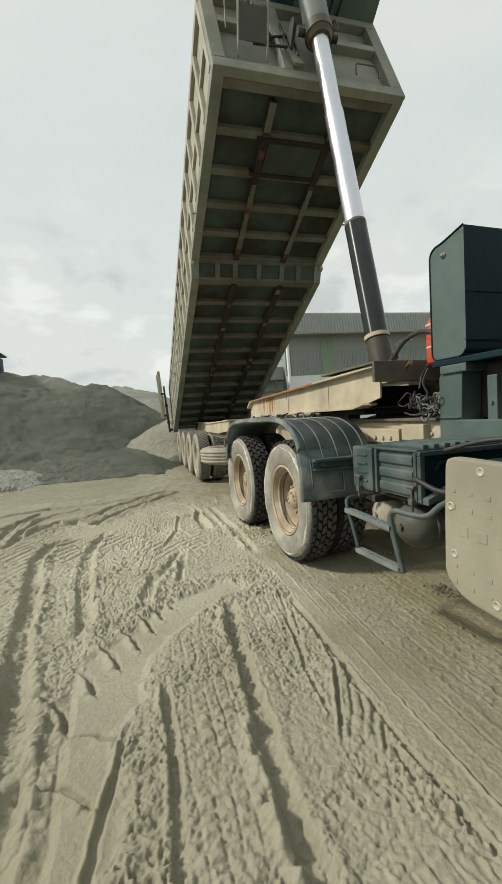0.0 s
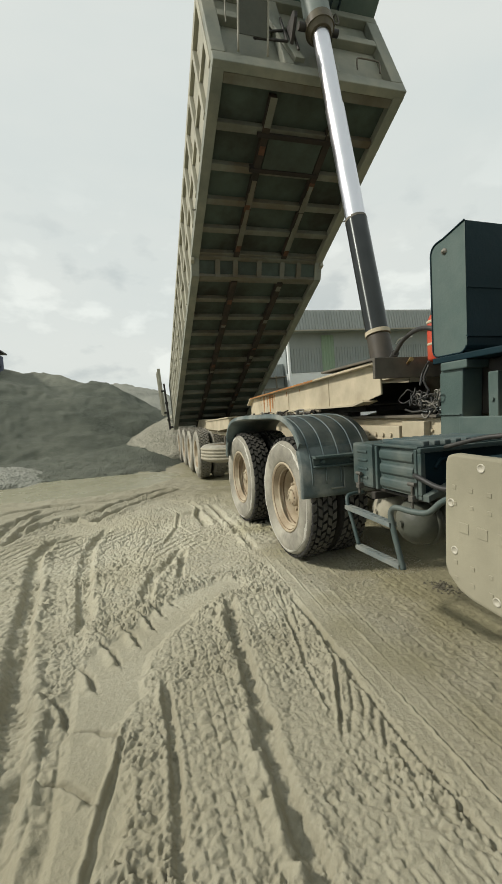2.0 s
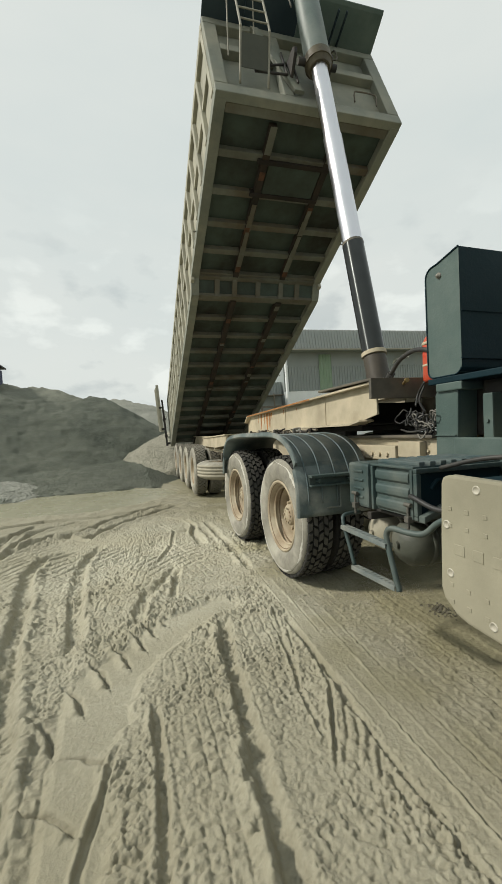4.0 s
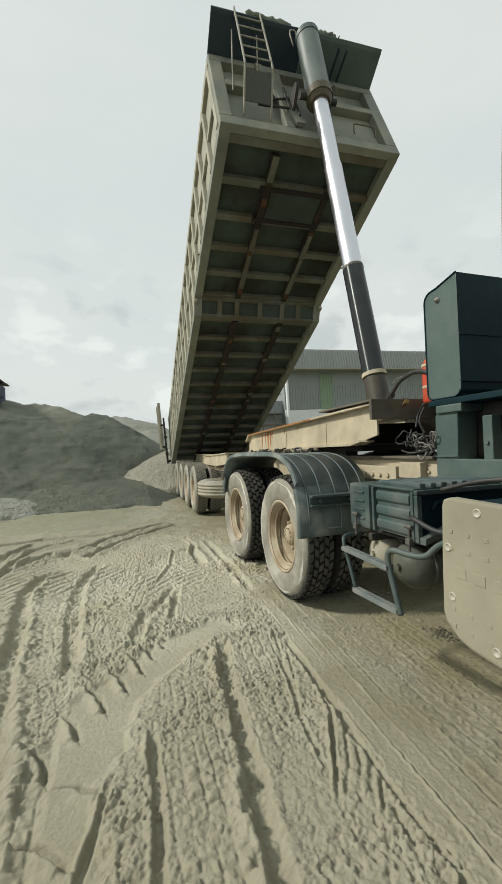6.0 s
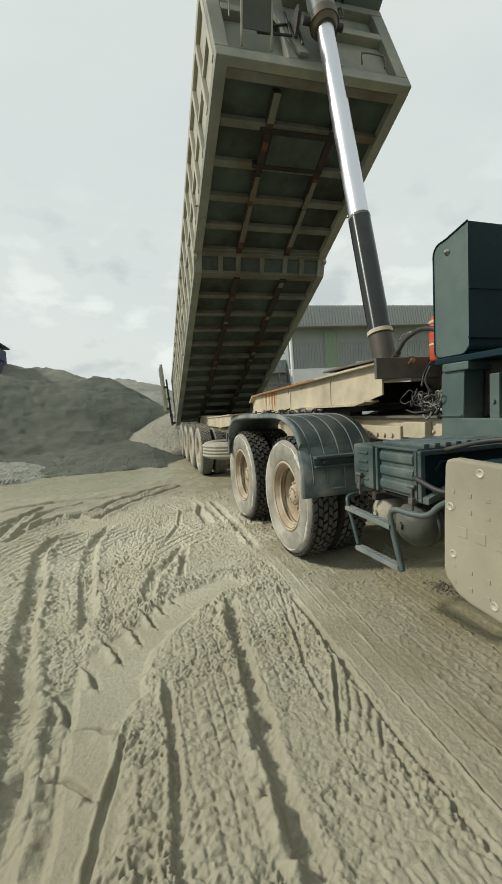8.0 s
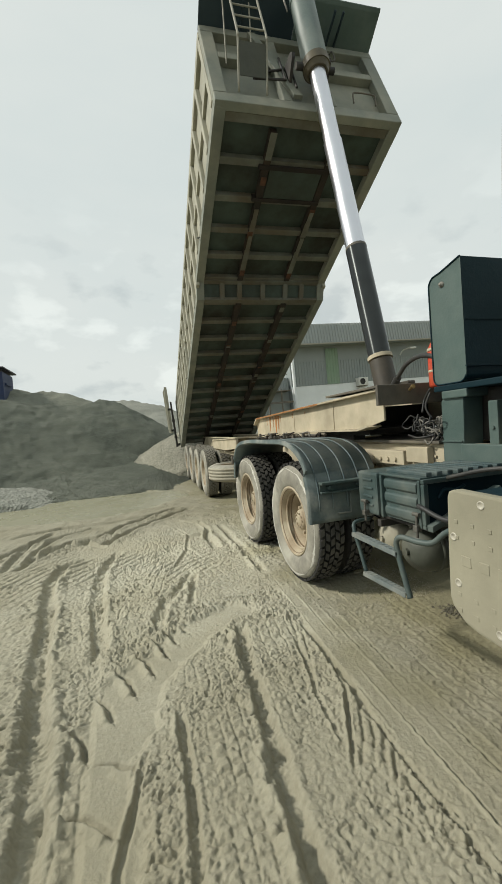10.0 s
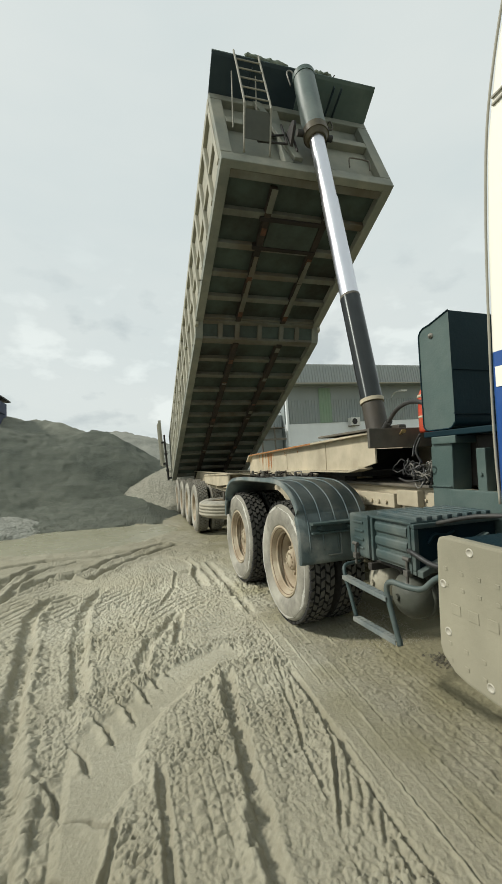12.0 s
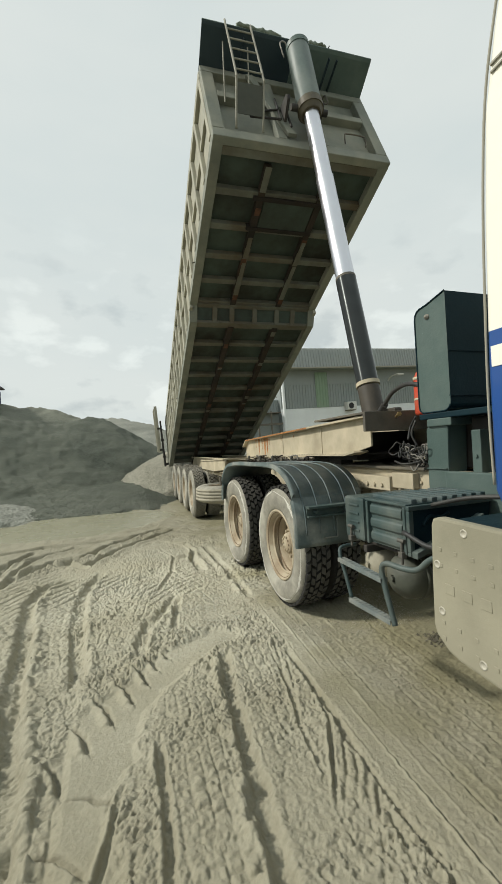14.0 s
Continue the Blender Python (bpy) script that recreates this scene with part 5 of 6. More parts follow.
bm = tube(bmesh.new(), [(-1.244, -2.309, 1.22), (-1.248, -2.308, 1.5), (-1.248, -2.318, 1.9), (-1.247, -2.336, 2.3), (-1.243, -2.365, 2.65), (-1.236, -2.415, 2.92), (-1.222, -2.482, 3.2)], 0.005, 8)
part("edge_trim", bm, trim_grey, cab, "grey rubber edge trim")
bm = boxed(-1.258, -1.248, -4.45, -3.45, 1.9, 2.62, 0.004)
part("side_window", bm, glass_dark, cab, "dark side window")
bm = boxed(-1.1, 1.1, -4.995, -4.90, 1.95, 2.75, 0.01)
part("windscreen", bm, glass_dark, cab, "dark windscreen")
part("bumper", boxed(-1.22, 1.22, -5.05, -4.6, 0.4, 1.05, 0.06), cab_white, cab)
part("wheel_arch", boxed(-1.2, 1.2, -3.4, -3.22, 0.7, 1.2, 0.02), black_steel, cab)

# ---- tipper trailer ----
trailer = thing("tipper_trailer", "grey tipper trailer with raised dump body and telescopic hoist", "trailer", pose(-0.05, 0.6, 0, 0, 0, -3.0))
# goose-neck beams
for s in (-1, 1):
    bm = bmesh.new()
    o = s * 0.47
    prism(bm, [(-1.26, 1.61), (2.45, 1.52), (2.62, 1.42), (2.64, 1.19), (2.3, 1.20), (0.5, 1.30), (-0.90, 1.305), (-1.0, 1.33), (-1.08, 1.335), (-1.26, 1.37)], o - 0.008, o + 0.008, "x")
    prism(bm, [(-1.28, 1.608), (2.46, 1.52), (2.63, 1.42), (2.65, 1.435), (2.47, 1.54), (-1.28, 1.628)], o - 0.07, o + 0.07, "x", 0.003)
    prism(bm, [(-1.08, 1.335), (-0.90, 1.303), (0.5, 1.298), (2.64, 1.185), (2.64, 1.17), (0.5, 1.283), (-0.92, 1.288), (-1.10, 1.32)], o - 0.07, o + 0.07, "x", 0.002)
    for y in (-0.35, 0.8):
        box(bm, o - 0.014, o + 0.014, y - 0.006, y + 0.006, 1.31, 1.575)
    beam = part("gooseneck_beam", bm, beam_paint, trailer, "cream painted beam streaked with rust")
    rnd = random.Random(31)
    for y, w, z in ((1.36, 0.03, 1.43), (1.45, 0.10, 1.27), (1.57, 0.12, 1.25), (1.70, 0.06, 1.36), (1.86, 0.08, 1.29), (2.02, 0.05, 1.40), (0.86, 0.04, 1.47), (0.42, 0.03, 1.50)):
        edge = [(y - w * 0.5, 1.535)]
        for k in range(1, 6):
            edge.append((y - w * (0.5 - 0.08 * k) + 0.008 * rnd.uniform(-1, 1), 1.535 + (z - 1.535) * k / 6))
        edge.append((y + 0.01 * rnd.uniform(-1, 1), z))
        for k in range(5, 0, -1):
            edge.append((y + w * (0.5 - 0.08 * k) + 0.008 * rnd.uniform(-1, 1), 1.535 + (z - 1.535) * k / 6))
        edge.append((y + w * 0.5, 1.535))
        part("rust_streak", prism(bmesh.new(), edge, min(o + s * 0.0085, o + s * 0.0100), max(o + s * 0.0085, o + s * 0.0100), "x"), rust, beam, "orange rust streak")
    bm = prism(bmesh.new(), [(-0.1, 1.580), (1.1, 1.553), (2.45, 1.521), (2.45, 1.5385), (1.1, 1.571), (-0.1, 1.598)], min(o + s * 0.069, o + s * 0.0725), max(o + s * 0.069, o + s * 0.0725), "x")
    part("rust_edge", bm, rust, beam, "rust along the flange edge")
# front cross box that carries the hoist
bm = boxed(-0.56, 0.56, -1.32, -1.285, 1.49, 1.64, 0.006)
box(bm, -0.56, 0.56, -1.32, -0.36, 1.632, 1.652, 0.005)
part("hoist_cross_beam", bm, dark_steel, trailer, "dull dark steel cross beam under the hoist")
bm = boxed(-0.46, 0.46, -0.95, 1.2, 1.287, 1.302, 0.003)
box(bm, -0.46, 0.46, -0.6, -0.5, 1.302, 1.5, 0.004)
box(bm, -0.45, 0.45, 0.9, 1.0, 1.302, 1.5, 0.004)
part("rubbing_plate", bm, black_steel, trailer)
for k in range(8):
    y = 0.35 + 0.23 * k
    part("clamp", boxed(-0.59, -0.48, y, y + 0.05 + 0.04 * (k % 2), 1.20, 1.245 + 0.02 * (k % 3), 0.006), collar_brown if k % 3 == 0 else dark_steel, trailer)
for z, mt in ((1.255, dark_steel), (1.222, collar_brown)):
    part("pipe", rod(bmesh.new(), (-0.56, -0.3, z + 0.01), (-0.56, 2.3, z - 0.045), 0.014, seg=8), mt, trailer)
rnd = random.Random(17)
for k in range(9):
    y = -0.25 + 0.24 * k
    pts = [(-0.60 + 0.03 * rnd.uniform(-1, 1), y + 0.05 * i, 1.262 + 0.03 * rnd.uniform(-1, 1)) for i in range(5)]
    part("service_hose", tube(bmesh.new(), pts, 0.009, 6, 3), (collar_brown, coil_plastic, beam_paint)[k % 3], trailer)
for y in (0.12, 0.78, 1.32, 1.9):
    bm = rod(bmesh.new(), (-0.64, y, 1.225), (-0.64, y, 1.285), 0.022, 0.018, 8)
    box(bm, -0.68, -0.60, y - 0.05, y + 0.05, 1.215, 1.228, 0.003)
    part("anchor_bolt", bm, latch_steel, trailer)
# rear frame
for s in (-1, 1):
    bm = bmesh.new()
    o = s * 0.47
    box(bm, o - 0.008, o + 0.008, 2.6, 9.9, 0.86, 1.19)
    box(bm, o - 0.07, o + 0.07, 2.6, 9.9, 1.185, 1.2, 0.003)
    box(bm, o - 0.07, o + 0.07, 2.6, 9.9, 0.85, 0.865, 0.003)
    part("frame_rail", bm, beam_paint, trailer, "cream painted frame rail")
for y in (2.75, 4.2, 5.9, 7.3, 8.6, 9.8):
    part("cross_member", boxed(-0.46, 0.46, y - 0.05, y + 0.05, 0.92, 1.14, 0.006), dark_steel, trailer)
for s in (-1, 1):
    bm = prism(bmesh.new(), [(2.05, 1.235), (4.35, 1.175), (4.35, 1.02), (3.0, 1.02), (2.05, 1.08)], min(s * 1.0, s * 0.97), max(s * 1.0, s * 0.97), "x", 0.004)
    prism(bm, [(2.05, 1.235), (4.35, 1.175), (4.35, 1.195), (2.05, 1.255)], min(s * 1.02, s * 0.5), max(s * 1.02, s * 0.5), "x", 0.003)
    for y in (2.3, 3.2, 4.2):
        box(bm, min(s * 0.98, s * 0.48), max(s * 0.98, s * 0.48), y - 0.03, y + 0.03, 0.98, 1.16, 0.003)
    box(bm, min(s * 0.9, s * 0.86), max(s * 0.9, s * 0.86), 2.1, 4.3, 0.93, 0.98, 0.004)
    part("side_deck", bm, beam_paint, trailer, "cream painted outrigger deck")
# running gear: four axles
trailer_wheel = make_wheel(trailer, Matrix.Translation((-1.22, 4.7, 0.49)), drive=True, splash_ring=False, tread=trailer_tread)
for n, y in enumerate((4.7, 6.0, 7.3, 8.6)):
    z = 0.48 if n else 0.49
    for x in (-1.22, -0.90, 0.62, 0.94):
        if n == 0 and x == -1.22:
            continue
        m = Matrix.Translation((x, y, z)) if x in (-1.22, 0.62) else Matrix.Translation((x + 0.28, y, z)) @ FLIP
        copy_wheel(trailer_wheel, trailer, m @ Matrix.Rotation(0.9 * (x + y), 4, "X"))
    part("axle", rod(bmesh.new(), (-0.9, y, z), (0.9, y, z), 0.065), dark_steel, trailer)
    for s in (-1, 1):
        bm = bmesh.new()
        for k in range(5):
            L = 0.52 - 0.07 * k
            box(bm, s * 0.47 - 0.04, s * 0.47 + 0.04, y - L, y + L, z + 0.07 + 0.016 * k, z + 0.084 + 0.016 * k, 0)
        box(bm, s * 0.47 - 0.05, s * 0.47 + 0.05, y + 0.55, y + 0.75, 0.55, 0.86, 0.008)
        part("leaf_spring", bm, dark_steel, trailer)
# spare wheel slung flat under the frame
make_wheel(trailer, Matrix.Translation((-0.85, 2.75, 0.52)) @ Matrix.Rotation(math.pi / 2, 4, "Y") @ Matrix.Translation((-0.28, 0, 0)), False, "spare_wheel", False, spare_mud)
bm = boxed(-0.95, -0.5, 2.70, 2.80, 0.79, 0.93, 0.006)
part("spare_carrier", bm, dark_steel, trailer)
for s in (-1, 1):
    bm = boxed(s * 0.8 - 0.05, s * 0.8 + 0.05, 1.75, 1.85, 0.30, 1.1, 0.006)
    box(bm, s * 0.8 - 0.12, s * 0.8 + 0.12, 1.68, 1.92, 0.27, 0.30, 0.006)
    part("landing_leg", bm, dark_steel, trailer) if s > 0 else bm.free()

# ---- dump body ----
PITCH, LEN, STEP0, STEP1, DROP, TOP = 23.9, 10.11, 7.10, 7.30, 0.22, 1.82
bed_m = Matrix.Translation((0, 9.8, 0.915)) @ Matrix.Rotation(radians(-PITCH), 4, "X")


def floor_outline(inset, lift):
    return [(0, lift), (-STEP0 - lift * 0.3, lift), (-STEP1 - lift * 0.3, DROP + lift), (-LEN + inset, DROP + lift)]


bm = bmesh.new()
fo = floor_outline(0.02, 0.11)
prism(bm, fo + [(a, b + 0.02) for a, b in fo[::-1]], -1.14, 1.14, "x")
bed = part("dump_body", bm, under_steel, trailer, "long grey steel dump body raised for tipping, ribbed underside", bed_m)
for s in (-1, 1):
    lo, hi = (-1.25, -1.11) if s < 0 else (1.11, 1.25)
    base = [(0.02, 0), (-STEP0, 0), (-STEP1, DROP), (-LEN, DROP)]
    bm = prism(bmesh.new(), base + [(-LEN, DROP + 0.15), (-STEP1 - 0.04, DROP + 0.15), (-STEP0 - 0.04, 0.15), (0.02, 0.15)], lo, hi, "x", 0.006)
    part("side_sill", bm, body_steel, bed, "dusty grey sill along the body")
    x = s * 1.19
    bm = prism(bmesh.new(), [(0.02, 0.14), (-STEP0, 0.14), (-STEP1, DROP + 0.14), (-LEN, DROP + 0.14), (-LEN, TOP - 0.02), (0.02, TOP - 0.12)], x - 0.012, x + 0.012, "x")
    part("side_wall", bm, side_steel, bed, "dusty grey steel side wall")
    bm = prism(bmesh.new(), [(0.04, TOP - 0.24), (-LEN, TOP - 0.13), (-LEN, TOP), (0.04, TOP - 0.10)], min(s * 1.26, s * 1.14), max(s * 1.26, s * 1.14), "x", 0.012)
    part("top_rail", bm, side_steel, bed)
    for k in range(19):
        u = 0.06 + k * (LEN - 0.12) / 18
        w0 = 0.15 + (DROP if u > STEP1 else 0)
        bm = bmesh.new()
        xo, xi = s * 1.262, s * 1.2
        box(bm, min(xo, xi), max(xo, xi), -u - 0.045, -u + 0.045, w0, TOP - 0.16, 0.01)
        part("side_stake", bm, side_steel, bed)
    bm = prism(bmesh.new(), [(0.02, 0.86), (-LEN, 0.98), (-LEN, 1.07), (0.02, 0.95)], min(s * 1.245, s * 1.2), max(s * 1.245, s * 1.2), "x", 0.008)
    part("side_rail", bm, side_steel, bed)
    # lamp hooks on the sill
    for u in (4.3, 8.2):
        w = DROP if u > STEP1 else 0
        bm = tube(bmesh.new(), [(s * 1.25, -u, w + 0.08), (s * 1.29, -u, w + 0.06), (s * 1.3, -u - 0.04, w + 0.02)], 0.012, 8)
        part("hook", bm, bolt_steel, bed)
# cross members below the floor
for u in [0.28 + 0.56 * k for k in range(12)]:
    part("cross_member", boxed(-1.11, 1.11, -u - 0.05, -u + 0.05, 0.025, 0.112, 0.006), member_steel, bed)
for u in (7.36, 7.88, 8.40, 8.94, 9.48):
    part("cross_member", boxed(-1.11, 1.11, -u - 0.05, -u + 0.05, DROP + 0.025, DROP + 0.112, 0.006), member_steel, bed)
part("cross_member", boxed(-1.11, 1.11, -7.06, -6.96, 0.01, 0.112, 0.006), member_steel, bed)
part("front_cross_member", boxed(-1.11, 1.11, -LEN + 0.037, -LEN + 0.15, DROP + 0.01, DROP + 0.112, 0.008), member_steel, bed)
for s in (-1, 1):
    x = s * 0.45
    part("runner", boxed(x - 0.055, x + 0.055, -7.0, -0.1, -0.02, 0.10, 0.005), rusty_steel, bed, "rusty dark runner under the floor")
    part("runner", boxed(x - 0.05, x + 0.05, -LEN + 0.22, -7.32, DROP + 0.0, DROP + 0.10, 0.005), rusty_steel, bed, "rusty dark runner under the floor")
    for u0, u1 in ((7.55, 8.05), (8.35, 8.62), (9.55, 9.9)):
        part("runner_plate", boxed(x - 0.045, x + 0.045, -u1, -u0, DROP - 0.008, DROP - 0.004), member_steel, bed)
rnd = random.Random(21)
for k in range(16):
    x, u = rnd.choice((-0.45, 0.45)), rnd.uniform(1.5, 6.8)
    part("rust_patch", boxed(x - 0.045, x + 0.045, -u - rnd.uniform(0.05, 0.16), -u, -0.0245, -0.0215), runner_rust if k % 2 else member_steel, bed)
for x, u in ((-0.45, 7.5), (0.45, 7.45), (-0.47, 8.3), (0.45, 9.6), (-0.45, 9.2), (0.45, 8.75)):
    part("rust_patch", boxed(x - 0.042, x + 0.042, -u - 0.12, -u, DROP - 0.0165, DROP - 0.0135), runner_rust, bed)
bm = boxed(-0.39, 0.39, -9.42, -9.0, DROP + 0.0, DROP + 0.09, 0.01)
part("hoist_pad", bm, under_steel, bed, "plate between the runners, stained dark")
for u in (9.45, 8.97):
    part("pad_edge", boxed(-0.56, 0.50, -u - 0.03, -u + 0.03, DROP - 0.012, DROP + 0.09, 0.006), collar_brown, bed)
for x, u in ((-0.45, 8.62), (0.45, 8.62), (-0.45, 8.14), (0.45, 8.14)):
    bm = boxed(x - 0.034, x + 0.034, -u - 0.20, -u + 0.10, DROP - 0.018, DROP - 0.006, 0.003)
    part("runner_clip", bm, member_steel, bed)
for u, w in ((7.30, DROP), (7.06, 0.0)):
    part("step_rail", boxed(-1.11, 1.11, -u - 0.06, -u + 0.03, w - 0.01, w + 0.05, 0.006), member_steel, bed)
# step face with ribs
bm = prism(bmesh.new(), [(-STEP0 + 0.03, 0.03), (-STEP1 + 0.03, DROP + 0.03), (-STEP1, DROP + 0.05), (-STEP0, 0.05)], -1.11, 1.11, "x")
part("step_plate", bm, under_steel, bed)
for x in (-0.78, -0.45, 0.0, 0.45, 0.78):
    bm = prism(bmesh.new(), [(-STEP0 - 0.01, -0.005), (-STEP1 - 0.01, DROP - 0.005), (-STEP1 + 0.03, DROP + 0.04), (-STEP0 + 0.03, 0.04)], x - 0.045, x + 0.045, "x", 0.004)
    part("step_rib", bm, member_steel, bed)
# front wall
part("front_wall", boxed(-1.18, 1.18, -LEN + 0.03, -LEN + 0.05, DROP + 0.1, TOP), body_steel, bed, "dusty grey front wall with frame beams")
yb = -LEN
for x0, x1, z0, z1 in ((-1.25, 1.25, DROP, DROP + 0.17), (-1.25, 1.25, TOP - 0.14, TOP), (-1.25, -1.08, DROP + 0.17, TOP - 0.14), (1.08, 1.25, DROP + 0.17, TOP - 0.14),
                       (-1.08, -0.2, 1.12, 1.25), (0.2, 1.08, 1.12, 1.25), (-0.36, -0.24, DROP + 0.17, TOP - 0.14), (0.24, 0.36, DROP + 0.17, TOP - 0.14)):
    part("front_beam", boxed(x0, x1, yb - 0.075, yb + 0.035, z0 + 0.003, z1 - 0.003, 0.012), body_steel, bed)
bm = prism(bmesh.new(), [(-0.62, 1.70), (-0.52, 1.70), (-0.12, 0.42), (-0.24, 0.42)], yb - 0.13, yb - 0.08, "y", 0.006)
part("brace", bm, body_steel, bed)
bm = tube(bmesh.new(), [(0.62, yb - 0.08, 0.50), (0.62, yb - 0.12, 0.60), (0.66, yb - 0.13, 0.64), (0.90, yb - 0.13, 0.64), (0.94, yb - 0.12, 0.60), (0.94, yb - 0.08, 0.50)], 0.010, 8)
part("grab_handle", bm, dark_steel, bed)
bm = tube(bmesh.new(), [(0.55, yb - 0.08, 1.58), (0.55, yb - 0.14, 1.52), (0.55, yb - 0.14, 1.36), (0.52, yb - 0.13, 1.31), (0.47, yb - 0.12, 1.33)], 0.010, 8)
part("hook", bm, dark_steel, bed)
# black hoist brackets
for s in (-1, 1):
    bm = prism(bmesh.new(), [(yb - 0.02, 0.60), (yb - 0.02, 1.0), (yb - 0.34, 0.87), (yb - 0.37, 0.81), (yb - 0.34, 0.76)], s * 0.24 - 0.02, s * 0.24 + 0.02, "x", 0.005)
    part("hoist_bracket", bm, black_steel, bed, "greasy black hoist bracket")
bm = bmesh.new()
for a, b in (((-0.72, 0.72), (-0.3, 0.9)), ((-0.72, 0.62), (-0.3, 0.68)), ((-0.72, 0.62), (-0.72, 0.72)), ((-0.55, 0.64), (-0.55, 0.80)), ((-0.3, 0.68), (-0.3, 1.15)), ((-0.18, 0.55), (-0.18, 1.05))):
    rod(bm, (a[0], yb - 0.14, a[1]), (b[0], yb - 0.14, b[1]), 0.016, seg=6)
part("cable_guide", bm, black_steel, bed, "black bent steel cable guide")
# visor in two leaves beside the hoist
for s, x0, x1 in ((-1, -1.25, 0.05), (1, 0.054, 1.25)):
    prof = [(yb - 0.0, TOP), (yb - 0.46, TOP + 0.11), (yb - 0.50, TOP + 0.13), (yb - 0.50, TOP + 0.145), (yb - 0.455, TOP + 0.13), (yb, TOP + 0.02)]
    bm = prism(bmesh.new(), prof, x0, x1, "x")
    visor = part("visor", bm, visor_blue if s < 0 else tank_paint, bed, "dark painted steel visor leaf")
    bm = tube(bmesh.new(), [(x0, yb - 0.49, TOP + 0.14), (x1, yb - 0.49, TOP + 0.14)], 0.014, 8, 1)
    part("edge_bead", bm, tank_paint, visor)
    for x in ((x0 + 0.5), (x0 + 0.62)) if s > 0 else (x0 + 0.55,):
        part("visor_rib", boxed(x, x + 0.012, yb - 0.45, yb - 0.01, TOP - 0.03, TOP + 0.02, m=Matrix.Identity(4)), visor_blue, visor)
bm = bmesh.new()
rnd = random.Random(5)
for k in range(26):
    x = -0.55 + 1.35 * rnd.random()
    if -0.22 < x < 0.2:
        x -= 0.4
    rod(bm, (x, yb - 0.45, TOP + 0.13), (x + 0.09 * rnd.uniform(-1, 1), yb - 0.46 + 0.05 * rnd.uniform(-1, 1), TOP + 0.16 + 0.05 * rnd.random()), 0.008, seg=5)
part("sheet_rope", bm, hose_rubber, bed, "knotted rope ends of the load sheet")
# rolled load sheet bunched along the visor's edge
for x0, x1, r in ((-0.78, -0.16, 0.030), (0.16, 0.52, 0.026)):
    pts = [(x0 + (x1 - x0) * k / 14, yb - 0.50 + 0.03 * noise.noise((3.1 * k, 1.0, x0)), TOP + 0.178 + 0.020 * noise.noise((2.3 * k, 4.0, x0))) for k in range(15)]
    bm = tube(bmesh.new(), pts, r, 10, 4)
    for v in bm.verts:
        v.co += 0.022 * noise.noise_vector(14 * v.co)
    part("load_sheet", bm, sheet_cloth, bed, "bunched pale green load sheet")
# ladder
bm = bmesh.new()
LX0, LX1 = -0.95, -0.60
ladder = None
for x in (LX0, LX1):
    bm = tube(bmesh.new(), [(x, yb - 0.53, TOP + 0.17), (x, yb - 0.50, 1.45), (x, yb - 0.46, 0.84), (x, yb - 0.42, 0.75), (x, yb - 0.12, 0.34)], 0.014, 8, 4)
    if ladder is None:
        ladder = part("ladder", bm, ladder_steel, bed, "welded grey tube ladder with step plate")
    else:
        part("rail", bm, ladder_steel, ladder)
for k in range(5):
    w = 0.93 + 0.215 * k
    y = yb - 0.465 - 0.06 * (w - 0.9)
    part("rung", rod(bmesh.new(), (LX0, y, w), (LX1, y, w), 0.011, seg=8), ladder_steel, ladder)
bm = prism(bmesh.new(), [(yb - 0.42, 0.75), (yb - 0.22, 0.477), (yb - 0.21, 0.487), (yb - 0.41, 0.76)], LX0 + 0.01, LX1 - 0.01, "x")
part("step_plate", bm, plate_dark, ladder, "flat dark step plate")
for x in (LX0 - 0.04, LX1 - 0.05):
    part("stay", rod(bmesh.new(), (x, yb - 0.06, 1.02), (x, yb - 0.40, 1.72), 0.009, seg=8), ladder_steel, ladder)
# tailgate: two leaves swung wide open on tall hinge posts
for s_ in (-1, 1):
    lean = Matrix.Translation((s_ * 1.36, 9.86, 0.92)) @ Matrix.Rotation(radians(s_ * 4.0), 4, "Y")
    bm = rod(bmesh.new(), (0, 0, 0.0), (0, 0, 1.55), 0.035, 0.03, 10)
    box(bm, -0.05, 0.05, -0.05, 0.05, 0.30, 0.38, 0.008)
    box(bm, -0.05, 0.05, -0.05, 0.05, 0.86, 0.94, 0.008)
    box(bm, min(0, -s_ * 0.16), max(0, -s_ * 0.16), -0.02, 0.02, 0.04, 0.12, 0.005)
    gate = part("tailgate_leaf", bm, black_steel, trailer, "open tailgate leaf on a black hinge post", lean)
    for z in (0.58, 1.30):
        part("hinge_arm", boxed(min(0.0, s_ * 0.12), max(0.0, s_ * 0.12), -0.025, 0.025, z - 0.035, z + 0.035, 0.008), black_steel, gate)
    x = s_ * 0.11
    bm = boxed(x - 0.045, x + 0.045, 0.0, 0.06, 0.48, 2.06, 0.008)
    box(bm, x - 0.012, x + 0.012, 0.06, 1.08, 0.50, 2.04, 0.003)
    part("leaf_plate", bm, side_steel, gate, "dusty pale steel leaf seen on edge")
    for y in (0.35, 0.70, 1.05):
        part("leaf_rib", boxed(x + s_ * 0.013 - 0.03, x + s_ * 0.013 + 0.03, y - 0.03, y + 0.03, 0.52, 2.02, 0.006), side_steel, gate)

# ---- hoist ----
hoist_a, hoist_b = Vector((0.0, 0.10, 1.60)), Vector((0.0, 1.36, 6.80))
inv = pose(-0.05, 0.6, 0, 0, 0, -3.0).inverted()
A, B = inv @ hoist_a, inv @ hoist_b


def on(t):
    return A.lerp(B, t)


bm = rod(bmesh.new(), on(0.0), on(0.074), 0.118, 0.114, 32)
